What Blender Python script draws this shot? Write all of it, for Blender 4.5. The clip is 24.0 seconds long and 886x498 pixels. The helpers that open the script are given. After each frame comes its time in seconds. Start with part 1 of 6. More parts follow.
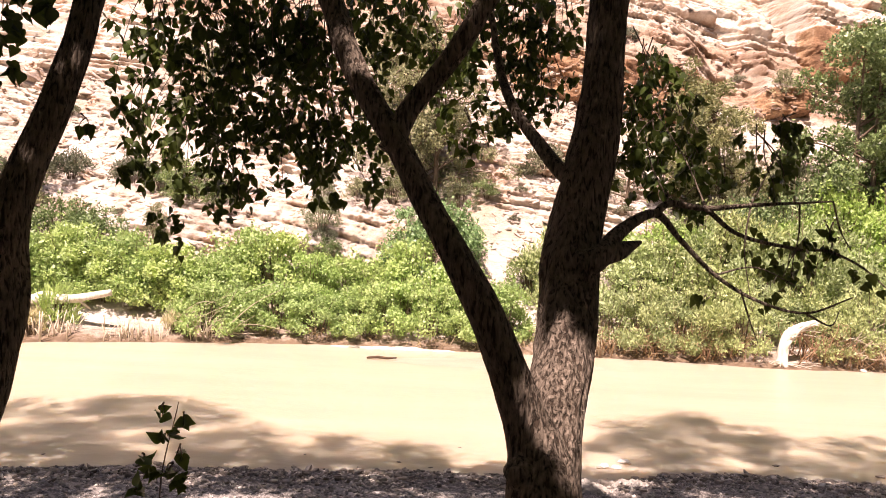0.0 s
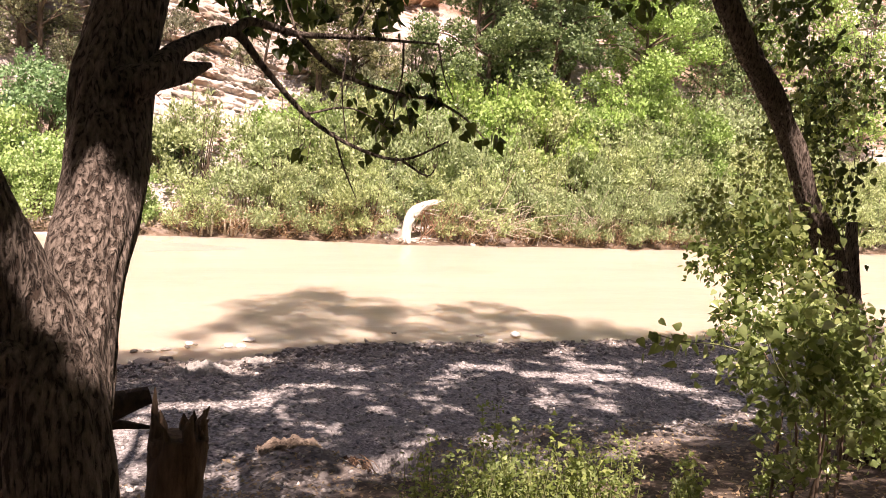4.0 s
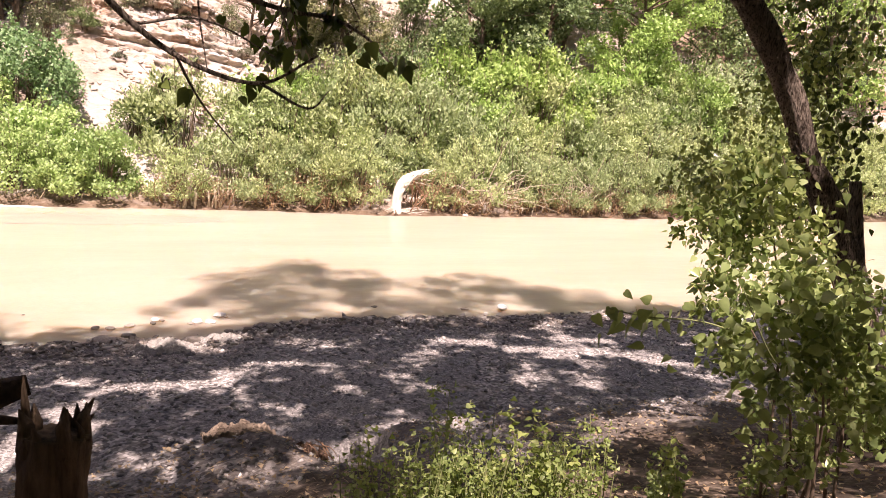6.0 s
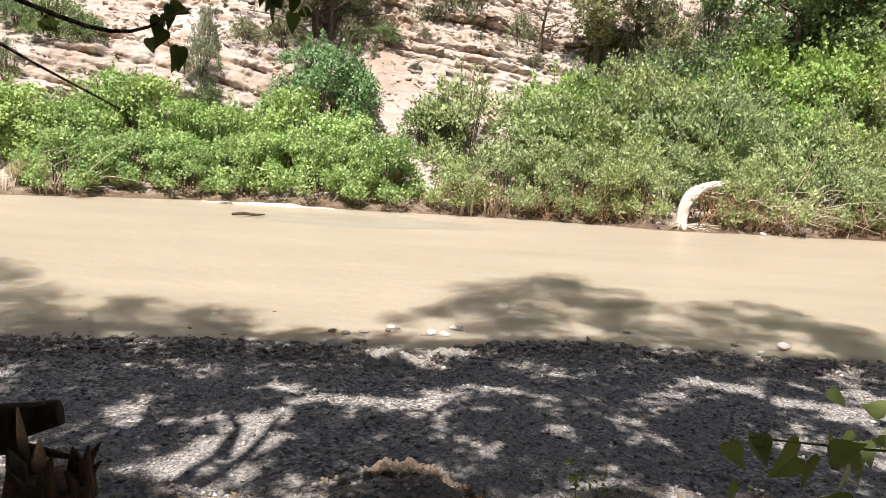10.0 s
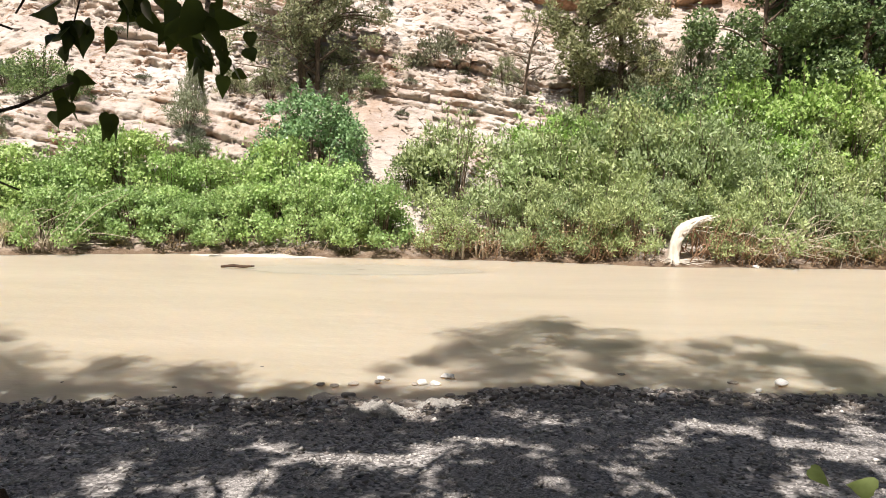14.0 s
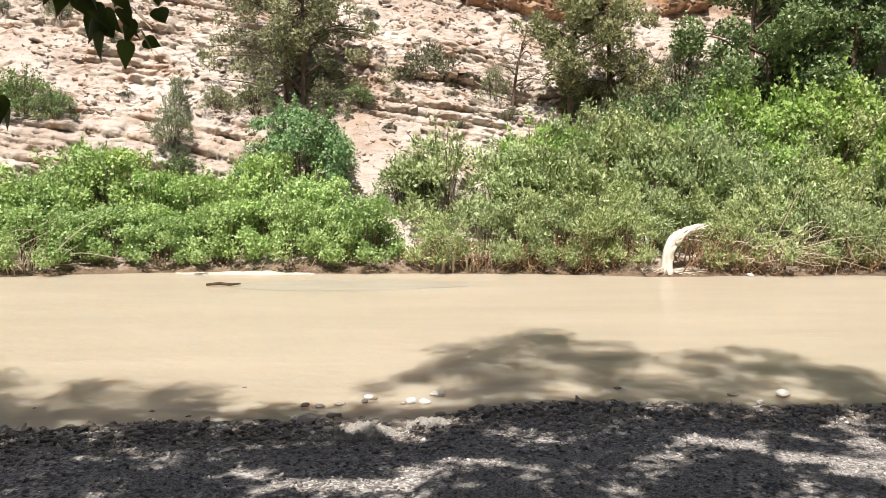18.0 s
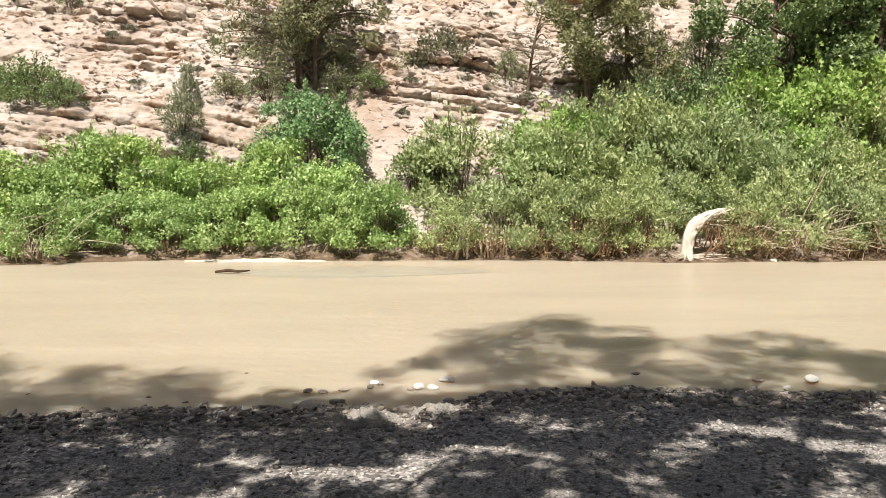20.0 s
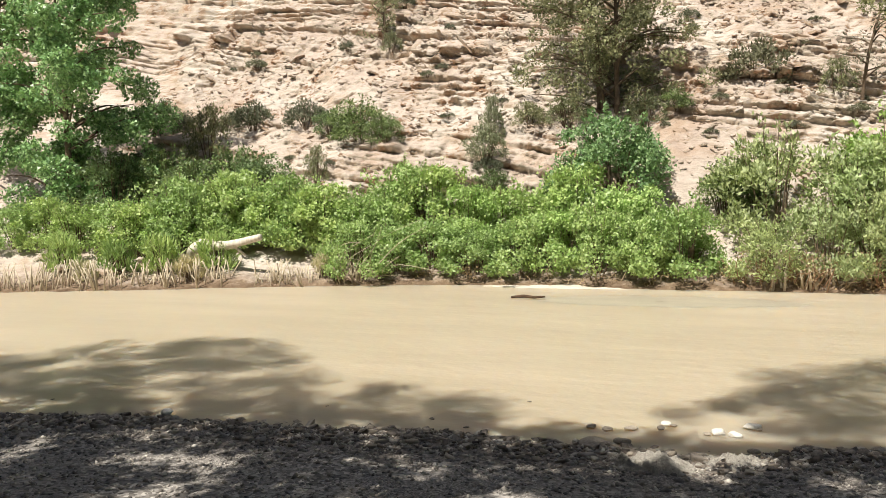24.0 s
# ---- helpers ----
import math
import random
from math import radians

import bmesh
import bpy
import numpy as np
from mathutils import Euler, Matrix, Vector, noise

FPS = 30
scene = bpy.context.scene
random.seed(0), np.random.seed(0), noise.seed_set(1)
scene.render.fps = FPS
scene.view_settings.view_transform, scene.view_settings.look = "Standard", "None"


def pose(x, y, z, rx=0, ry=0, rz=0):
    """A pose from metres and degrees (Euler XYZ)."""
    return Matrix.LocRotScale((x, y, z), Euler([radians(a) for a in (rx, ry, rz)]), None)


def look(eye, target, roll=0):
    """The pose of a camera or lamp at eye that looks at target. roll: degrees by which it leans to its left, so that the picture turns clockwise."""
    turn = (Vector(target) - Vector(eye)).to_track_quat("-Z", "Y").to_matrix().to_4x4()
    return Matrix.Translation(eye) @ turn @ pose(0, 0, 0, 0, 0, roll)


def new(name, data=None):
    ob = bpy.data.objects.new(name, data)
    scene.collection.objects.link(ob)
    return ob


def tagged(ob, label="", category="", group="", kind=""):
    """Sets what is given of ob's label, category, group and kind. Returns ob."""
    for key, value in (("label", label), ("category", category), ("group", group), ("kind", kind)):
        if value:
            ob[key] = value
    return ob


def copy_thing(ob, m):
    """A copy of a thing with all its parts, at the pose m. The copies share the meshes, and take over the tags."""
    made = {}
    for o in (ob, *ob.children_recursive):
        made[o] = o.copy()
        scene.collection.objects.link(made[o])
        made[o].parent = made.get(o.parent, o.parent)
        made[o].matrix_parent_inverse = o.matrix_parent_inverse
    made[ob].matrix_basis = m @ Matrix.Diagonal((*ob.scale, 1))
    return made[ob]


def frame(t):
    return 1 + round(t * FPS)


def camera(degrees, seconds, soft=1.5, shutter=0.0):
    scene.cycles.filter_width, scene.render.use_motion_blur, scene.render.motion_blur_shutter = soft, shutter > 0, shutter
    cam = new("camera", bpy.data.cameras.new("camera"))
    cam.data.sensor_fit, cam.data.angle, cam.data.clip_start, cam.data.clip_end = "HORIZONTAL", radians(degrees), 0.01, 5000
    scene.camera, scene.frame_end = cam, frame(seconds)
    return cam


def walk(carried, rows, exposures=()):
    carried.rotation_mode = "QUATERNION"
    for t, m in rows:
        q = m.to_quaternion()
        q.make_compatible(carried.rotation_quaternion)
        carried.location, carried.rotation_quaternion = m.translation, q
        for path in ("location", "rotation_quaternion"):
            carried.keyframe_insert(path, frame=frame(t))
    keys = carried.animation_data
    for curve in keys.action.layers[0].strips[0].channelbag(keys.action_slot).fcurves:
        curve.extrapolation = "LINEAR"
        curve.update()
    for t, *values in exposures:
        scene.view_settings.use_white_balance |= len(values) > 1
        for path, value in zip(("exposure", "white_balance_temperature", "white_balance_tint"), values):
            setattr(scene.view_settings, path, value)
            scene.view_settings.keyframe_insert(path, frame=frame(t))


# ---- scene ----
cam = camera(58.5, 24.0, soft=0.6)
PATH = [
    (0, (0.232, 0.550, 3.740), (0.204, 2.549, 3.730), 2.5),
    (0.5, (0.269, 0.561, 3.739), (0.444, 2.553, 3.722), 3.1),
    (1, (0.313, 0.589, 3.733), (0.642, 2.562, 3.711), 3.4),
    (1.5, (0.369, 0.631, 3.724), (0.824, 2.578, 3.695), 3.7),
    (2, (0.408, 0.678, 3.703), (0.951, 2.602, 3.654), 4.0),
    (2.5, (0.437, 0.756, 3.671), (1.071, 2.650, 3.562), 4.1),
    (3, (0.467, 0.878, 3.641), (1.213, 2.730, 3.524), 4.3),
    (3.5, (0.523, 1.021, 3.615), (1.362, 2.826, 3.430), 4.6),
    (5.5, (1.091, 1.478, 3.446), (1.924, 3.271, 3.137), 4.2),
    (6, (1.250, 1.628, 3.452), (2.093, 3.414, 3.134), 4.2),
    (6.5, (1.412, 1.767, 3.402), (2.254, 3.549, 3.066), 4.2),
    (7, (1.616, 1.917, 3.368), (2.429, 3.713, 3.034), 4.0),
    (7.5, (1.763, 2.017, 3.371), (2.504, 3.841, 3.021), 3.9),
    (8, (1.907, 2.133, 3.347), (2.617, 3.969, 2.993), 4.4),
    (8.5, (2.061, 2.291, 3.361), (2.723, 4.144, 3.005), 5.0),
    (9, (2.172, 2.390, 3.389), (2.705, 4.282, 3.022), 4.2),
    (9.5, (2.300, 2.529, 3.363), (2.602, 4.478, 3.029), 3.4),
    (10, (2.403, 2.636, 3.362), (2.522, 4.603, 3.020), 3.7),
    (10.5, (2.449, 2.682, 3.348), (2.499, 4.652, 3.003), 3.5),
    (12.5, (2.519, 2.765, 3.389), (2.608, 4.740, 3.092), 3.5),
    (13, (2.533, 2.779, 3.397), (2.636, 4.756, 3.113), 3.4),
    (13.5, (2.538, 2.785, 3.391), (2.648, 4.764, 3.122), 2.2),
    (14, (2.541, 2.796, 3.417), (2.667, 4.778, 3.181), 1.6),
    (14.5, (2.542, 2.806, 3.423), (2.677, 4.790, 3.208), 1.2),
    (15, (2.552, 2.793, 3.442), (2.691, 4.779, 3.244), 0.8),
    (15.5, (2.541, 2.777, 3.435), (2.684, 4.764, 3.252), 0.4),
    (16, (2.531, 2.820, 3.421), (2.681, 4.805, 3.242), -0.0),
    (16.5, (2.507, 2.853, 3.432), (2.675, 4.837, 3.252), -0.2),
    (17, (2.522, 2.922, 3.398), (2.716, 4.903, 3.209), -0.3),
    (17.5, (2.589, 3.059, 3.337), (2.785, 5.040, 3.145), 0.1),
    (18, (2.641, 3.195, 3.340), (2.786, 5.180, 3.141), 0.6),
    (18.5, (2.703, 3.298, 3.278), (2.830, 5.284, 3.075), 0.5),
    (20.5, (2.824, 3.880, 3.020), (2.917, 5.865, 2.799), 0.3),
    (21, (2.841, 4.062, 2.943), (2.929, 6.048, 2.726), 0.4),
    (21.5, (2.861, 4.219, 2.939), (2.904, 6.206, 2.712), -0.2),
    (22, (2.898, 4.321, 2.935), (2.742, 6.304, 2.716), -1.3),
    (22.5, (2.928, 4.399, 2.936), (2.469, 6.334, 2.727), -1.7),
    (23, (2.959, 4.452, 2.919), (2.383, 6.356, 2.711), -1.8),
    (23.5, (2.976, 4.414, 2.950), (2.349, 6.305, 2.774), -1.5),
    (24, (2.983, 4.403, 2.965), (2.331, 6.288, 2.825), -1.1),
]
EXPOSURES = [(0, 1.02, 7550, 34), (3, 1.04, 7330, 33), (6, 0.97, 7130, 33), (8, 0.87, 7300, 30), (9, 0.77, 7250, 26), (10, 0.53, 6500, 14), (14, 0.5, 6500, 13), (18, 0.47, 6600, 12), (21, 0.37, 6800, 10), (24, 0.31, 6900, 8)]
walk(cam, [(t, look(eye, target, roll)) for t, eye, target, roll in PATH], EXPOSURES)

# ---- world and sun ----
SUN_EL = radians(60)
SUN_H = Vector((-0.34, -0.94, 0)).normalized()
TO_SUN = Vector((SUN_H.x * math.cos(SUN_EL), SUN_H.y * math.cos(SUN_EL), math.sin(SUN_EL)))
world = bpy.data.worlds.new("world")
scene.world = world
world.use_nodes = True
wn = world.node_tree.nodes
sky = wn.new("ShaderNodeTexSky")
sky.sky_type, sky.sun_disc = "NISHITA", False
sky.dust_density, sky.ozone_density = 3.0, 0.4
sky.sun_elevation, sky.sun_rotation = SUN_EL, math.atan2(SUN_H.x, SUN_H.y)
wn["Background"].inputs[1].default_value = 0.053
world.node_tree.links.new(sky.outputs[0], wn["Background"].inputs[0])
sun_data = bpy.data.lights.new("sun", "SUN")
sun_data.energy, sun_data.angle, sun_data.color = 5.0, radians(0.55), (1.0, 0.965, 0.90)
sun = new("sun", sun_data)
sun.matrix_world = look(TO_SUN * 60, (0, 0, 0))

# ---- materials ----
RNG = np.random.RandomState(7)


def mat(name, rough=0.8, spec=0.3):
    m = bpy.data.materials.new(name)
    m.use_nodes = True
    n, l = m.node_tree.nodes, m.node_tree.links
    b = n["Principled BSDF"]
    b.inputs["Roughness"].default_value = rough
    b.inputs["Specular IOR Level"].default_value = spec
    return m, n, l, b


def tex(n, l, kind, scale, detail=6.0, rough=0.6, stretch=None, coord="Object"):
    tc = n.new("ShaderNodeTexCoord")
    mp = n.new("ShaderNodeMapping")
    l.new(tc.outputs[coord], mp.inputs[0])
    if stretch:
        mp.inputs["Scale"].default_value = stretch
    t = n.new("ShaderNodeTexNoise" if kind == "noise" else "ShaderNodeTexVoronoi")
    t.inputs["Scale"].default_value = scale
    if kind == "noise":
        t.inputs["Detail"].default_value, t.inputs["Roughness"].default_value = detail, rough
    l.new(mp.outputs[0], t.inputs["Vector"])
    return t


def ramp(n, l, src, stops):
    r = n.new("ShaderNodeValToRGB")
    while len(r.color_ramp.elements) < len(stops):
        r.color_ramp.elements.new(0.5)
    for e, (p, c) in zip(r.color_ramp.elements, stops):
        e.position, e.color = p, (*c, 1)
    l.new(src, r.inputs[0])
    return r


def mixc(n, l, fac, a, b, mode="MIX"):
    m = n.new("ShaderNodeMix")
    m.data_type, m.blend_type = "RGBA", mode
    if isinstance(fac, float):
        m.inputs["Factor"].default_value = fac
    else:
        l.new(fac, m.inputs["Factor"])
    for sock, v in ((m.inputs["A"], a), (m.inputs["B"], b)):
        if isinstance(v, tuple):
            sock.default_value = (*v, 1)
        else:
            l.new(v, sock)
    return m.outputs["Result"]


def bump(n, l, b, src, strength, dist):
    bp = n.new("ShaderNodeBump")
    bp.inputs["Strength"].default_value, bp.inputs["Distance"].default_value = strength, dist
    l.new(src, bp.inputs["Height"])
    l.new(bp.outputs[0], b.inputs["Normal"])


def m_leaf(name, dark, mid, light, gloss=0.45, through_share=0.35, tint=0.85):
    m, n, l, b = mat(name, gloss, 0.45)
    g = n.new("ShaderNodeNewGeometry")
    r = ramp(n, l, g.outputs["Random Per Island"], [(0.0, dark), (0.45, mid), (1.0, light)])
    t = tex(n, l, "noise", 1.3, 4)
    col = mixc(n, l, 0.25, r.outputs[0], ramp(n, l, t.outputs[0], [(0.35, dark), (0.65, light)]).outputs[0])
    oi = n.new("ShaderNodeObjectInfo")
    own = ramp(n, l, oi.outputs["Random"], [(0.0, (0.80, 0.83, 0.76)), (0.35, (0.98, 0.98, 1.0)), (0.7, (1.2, 1.1, 0.95)), (1.0, (1.15, 1.2, 1.1))])
    col = mixc(n, l, tint, col, own.outputs[0], "MULTIPLY")
    l.new(col, b.inputs["Base Color"])
    tr = n.new("ShaderNodeBsdfTranslucent")
    bright = mixc(n, l, 0.6, col, (min(1, light[0] * 1.3), min(1, light[1] * 1.4), light[2] * 0.8))
    l.new(bright, tr.inputs[0])
    mx = n.new("ShaderNodeMixShader")
    mx.inputs[0].default_value = through_share
    l.new(b.outputs[0], mx.inputs[1])
    l.new(tr.outputs[0], mx.inputs[2])
    l.new(mx.outputs[0], n["Material Output"].inputs[0])
    return m


def m_plain(name, dark, light, scale=6.0, rough=0.85, relief=0.4, dist=0.02, stretch=None, random_tint=0.0):
    m, n, l, b = mat(name, rough)
    t = tex(n, l, "noise", scale, 8, 0.65, stretch)
    r = ramp(n, l, t.outputs[0], [(0.3, dark), (0.7, light)])
    col = r.outputs[0]
    if random_tint:
        oi = n.new("ShaderNodeObjectInfo")
        rr = ramp(n, l, oi.outputs["Random"], [(0.0, (0.55, 0.52, 0.5)), (1.0, (1.25, 1.2, 1.15))])
        col = mixc(n, l, random_tint, col, rr.outputs[0], "MULTIPLY")
    l.new(col, b.inputs["Base Color"])
    f = tex(n, l, "noise", scale * 5, 6, 0.7, stretch)
    bump(n, l, b, f.outputs[0], relief, dist)
    return m


def make_rock():
    m, n, l, b = mat("pale_sandstone", 0.9, 0.15)
    big = tex(n, l, "noise", 0.22, 5, 0.6)
    fine = tex(n, l, "noise", 2.2, 9, 0.7, (1, 1, 3.2))
    base = ramp(n, l, big.outputs[0], [(0.32, (0.49, 0.395, 0.343)), (0.47, (0.59, 0.508, 0.455)), (0.64, (0.665, 0.613, 0.568))])
    mott = ramp(n, l, fine.outputs[0], [(0.30, (0.42, 0.34, 0.27)), (0.44, (0.86, 0.83, 0.80)), (0.72, (1.15, 1.14, 1.12))])
    col = mixc(n, l, 0.8, base.outputs[0], mott.outputs[0], "MULTIPLY")
    # brown weathered patches
    worn = tex(n, l, "noise", 0.55, 7, 0.72, (1, 1, 1.8))
    col = mixc(n, l, ramp(n, l, worn.outputs[0], [(0.5, (0, 0, 0)), (0.62, (0.5, 0.5, 0.5))]).outputs[0], col, (0.40, 0.27, 0.175))
    # damp brown mud along the foot of the bank
    tc = n.new("ShaderNodeTexCoord")
    sp = n.new("ShaderNodeSeparateXYZ")
    l.new(tc.outputs["Object"], sp.inputs[0])
    wob = n.new("ShaderNodeMath")
    wob.operation = "MULTIPLY_ADD"
    l.new(fine.outputs[0], wob.inputs[0])
    wob.inputs[1].default_value = 0.9
    l.new(sp.outputs["Z"], wob.inputs[2])
    low = ramp(n, l, wob.outputs[0], [(0.55, (1, 1, 1)), (0.98, (0, 0, 0))])
    mudn = tex(n, l, "noise", 3.0, 7, 0.7)
    mudc = ramp(n, l, mudn.outputs[0], [(0.3, (0.10, 0.065, 0.042)), (0.55, (0.22, 0.155, 0.105)), (0.75, (0.42, 0.33, 0.24))])
    col = mixc(n, l, low.outputs[0], col, mudc.outputs[0])
    g = n.new("ShaderNodeNewGeometry")
    sep = n.new("ShaderNodeSeparateXYZ")
    l.new(g.outputs["True Normal"], sep.inputs[0])
    steep = ramp(n, l, sep.outputs["Z"], [(0.0, (0.85, 0.85, 0.85)), (0.35, (0, 0, 0))])
    rust = tex(n, l, "noise", 0.6, 6, 0.65, (1.6, 1, 0.35))
    rustc = ramp(n, l, rust.outputs[0], [(0.36, (0.37, 0.21, 0.12)), (0.47, (0.47, 0.36, 0.265)), (0.58, (0.56, 0.49, 0.405))])
    col = mixc(n, l, steep.outputs[0], col, rustc.outputs[0])
    # one iron-stained bed that dips with the layers
    bed = n.new("ShaderNodeVectorMath")
    bed.operation = "DOT_PRODUCT"
    l.new(tc.outputs["Object"], bed.inputs[0])
    bed.inputs[1].default_value = (0.17, 0, 1)
    ragged = n.new("ShaderNodeMath")
    ragged.operation = "MULTIPLY_ADD"
    l.new(big.outputs[0], ragged.inputs[0])
    ragged.inputs[1].default_value = 5.0
    l.new(bed.outputs["Value"], ragged.inputs[2])
    part = n.new("ShaderNodeMapRange")
    part.inputs["From Min"].default_value, part.inputs["From Max"].default_value = 10.0, 30.0
    l.new(ragged.outputs[0], part.inputs["Value"])
    iron = ramp(n, l, part.outputs[0], [(0.33, (0, 0, 0)), (0.37, (0.85, 0.85, 0.85)), (0.44, (0.35, 0.35, 0.35)), (0.52, (0.75, 0.75, 0.75)), (0.62, (0, 0, 0))])
    ironc = ramp(n, l, rust.outputs[0], [(0.35, (0.19, 0.095, 0.052)), (0.65, (0.42, 0.28, 0.185))])
    col = mixc(n, l, iron.outputs[0], col, ironc.outputs[0])
    l.new(col, b.inputs["Base Color"])
    f2 = tex(n, l, "noise", 9, 8, 0.7, (1, 1, 2.5))
    bump(n, l, b, f2.outputs[0], 0.8, 0.1)
    return m


def make_rust():
    """Sheer iron-stained sandstone with dark streaks down its face."""
    m, n, l, b = mat("rust_sandstone", 0.9, 0.15)
    wash = tex(n, l, "noise", 0.7, 6, 0.65, (1.5, 1.0, 0.3))
    col = ramp(n, l, wash.outputs[0], [(0.33, (0.13, 0.07, 0.045)), (0.5, (0.33, 0.19, 0.11)), (0.62, (0.46, 0.30, 0.185)), (0.72, (0.55, 0.44, 0.34))]).outputs[0]
    fine = tex(n, l, "noise", 3.5, 8, 0.7, (1, 1, 2.0))
    col = mixc(n, l, 0.6, col, ramp(n, l, fine.outputs[0], [(0.3, (0.45, 0.4, 0.38)), (0.6, (1.1, 1.08, 1.05))]).outputs[0], "MULTIPLY")
    l.new(col, b.inputs["Base Color"])
    bump(n, l, b, fine.outputs[0], 0.8, 0.12)
    return m


def make_gravel():
    m, n, l, b = mat("river_gravel", 0.85, 0.25)
    v = tex(n, l, "voronoi", 26)
    v2 = tex(n, l, "voronoi", 62)
    r = ramp(n, l, v.outputs["Color"], [(0.0, (0.06, 0.054, 0.05)), (0.5, (0.265, 0.242, 0.226)), (1.0, (0.68, 0.64, 0.60))])
    r2 = ramp(n, l, v2.outputs["Color"], [(0.0, (0.065, 0.058, 0.054)), (0.6, (0.295, 0.27, 0.252)), (1.0, (0.68, 0.64, 0.60))])
    big = tex(n, l, "noise", 0.7, 6, 0.6)
    sel = ramp(n, l, big.outputs[0], [(0.42, (0, 0, 0)), (0.6, (1, 1, 1))])
    col = mixc(n, l, sel.outputs[0], r.outputs[0], r2.outputs[0])
    tc = n.new("ShaderNodeTexCoord")
    sep = n.new("ShaderNodeSeparateXYZ")
    l.new(tc.outputs["Object"], sep.inputs[0])
    # brown earth on the terrace above the gravel bar
    add = n.new("ShaderNodeMath")
    add.operation = "MULTIPLY_ADD"
    l.new(big.outputs[0], add.inputs[0])
    add.inputs[1].default_value = 0.5
    l.new(sep.outputs["Z"], add.inputs[2])
    soil = ramp(n, l, add.outputs[0], [(0.75, (0, 0, 0)), (1.15, (1, 1, 1))])
    sn = tex(n, l, "noise", 14, 8, 0.7)
    soilc = ramp(n, l, sn.outputs[0], [(0.32, (0.04, 0.028, 0.02)), (0.5, (0.10, 0.073, 0.053)), (0.72, (0.30, 0.235, 0.175))])
    col = mixc(n, l, soil.outputs[0], col, soilc.outputs[0])
    # wet brown strip along the water
    wet = n.new("ShaderNodeMath")
    wet.operation = "MULTIPLY_ADD"
    l.new(big.outputs[0], wet.inputs[0])
    wet.inputs[1].default_value = 0.16
    l.new(sep.outputs["Z"], wet.inputs[2])
    damp = ramp(n, l, wet.outputs[0], [(0.12, (1, 1, 1)), (0.2, (0, 0, 0))])
    col = mixc(n, l, damp.outputs[0], col, mixc(n, l, 0.6, col, (0.5, 0.41, 0.33), "MULTIPLY"))
    l.new(col, b.inputs["Base Color"])
    bump(n, l, b, v.outputs["Distance"], -0.9, 0.03)
    return m


def make_water():
    m, n, l, b = mat("muddy_water", 0.32, 0.16)
    t = tex(n, l, "noise", 0.35, 4, 0.55, (0.35, 1.6, 1))
    r = ramp(n, l, t.outputs[0], [(0.3, (0.398, 0.336, 0.25)), (0.7, (0.478, 0.407, 0.312))])
    l.new(r.outputs[0], b.inputs["Base Color"])
    b.inputs["Subsurface Weight"].default_value = 1.0
    b.inputs["Subsurface Radius"].default_value = (1.2, 0.95, 0.68)
    b.inputs["Subsurface Scale"].default_value = 0.65
    w = tex(n, l, "noise", 0.8, 5, 0.6, (0.7, 1.5, 1))
    bump(n, l, b, w.outputs[0], 0.34, 0.08)
    return m


def make_bark():
    m, n, l, b = mat("poplar_bark", 0.9, 0.2)
    furrow = tex(n, l, "noise", 74, 4, 0.55, (1, 1, 0.2))
    furrow.inputs["Distortion"].default_value = 0.5
    crack = ramp(n, l, furrow.outputs[0], [(0.38, (0.0, 0.0, 0.0)), (0.47, (0.7, 0.7, 0.7)), (0.6, (1, 1, 1))])
    plates = tex(n, l, "noise", 16, 4, 0.5, (1, 1, 0.9))
    across = ramp(n, l, plates.outputs[0], [(0.36, (0.45, 0.43, 0.41)), (0.46, (1, 1, 1))])
    grain = tex(n, l, "noise", 70, 8, 0.7, (1, 1, 0.3))
    plate = ramp(n, l, grain.outputs[0], [(0.3, (0.18, 0.138, 0.106)), (0.7, (0.40, 0.33, 0.268))])
    col = mixc(n, l, crack.outputs[0], (0.075, 0.053, 0.039), plate.outputs[0])
    col = mixc(n, l, 0.35, col, across.outputs[0], "MULTIPLY")
    p = tex(n, l, "noise", 2.6, 5)
    pr = ramp(n, l, p.outputs[0], [(0.3, (0.76, 0.74, 0.72)), (0.7, (1.06, 1.04, 1.0))])
    l.new(mixc(n, l, 0.9, col, pr.outputs[0], "MULTIPLY"), b.inputs["Base Color"])
    h = mixc(n, l, 0.25, crack.outputs[0], grain.outputs[0])
    bump(n, l, b, h, 1.0, 0.03)
    return m


ROCK = make_rock()
RUST = make_rust()
GRAVEL = make_gravel()
WATER = make_water()
BARK = make_bark()


def make_riffle():
    m, n, l, b = mat("rippled_shallow_water", 0.28, 0.3)
    t = tex(n, l, "noise", 1.2, 5, 0.6, (0.5, 2.0, 1))
    # the grey of the reflected sky is put into the base colour
    l.new(ramp(n, l, t.outputs[0], [(0.3, (0.40, 0.36, 0.29)), (0.7, (0.50, 0.44, 0.345))]).outputs[0], b.inputs["Base Color"])
    w = tex(n, l, "noise", 7, 4, 0.6, (0.7, 1.6, 1))
    bump(n, l, b, w.outputs[0], 0.5, 0.05)
    return m


RIFFLE = make_riffle()


def make_pebbles():
    m, n, l, b = mat("mixed_pebbles", 0.75, 0.3)
    g = n.new("ShaderNodeNewGeometry")
    r = ramp(n, l, g.outputs["Random Per Island"], [(0.0, (0.15, 0.135, 0.125)), (0.5, (0.34, 0.31, 0.285)), (0.85, (0.52, 0.48, 0.44)), (1.0, (0.78, 0.735, 0.67))])
    t = tex(n, l, "noise", 30, 4)
    l.new(mixc(n, l, 0.35, r.outputs[0], t.outputs[0], "OVERLAY"), b.inputs["Base Color"])
    return m


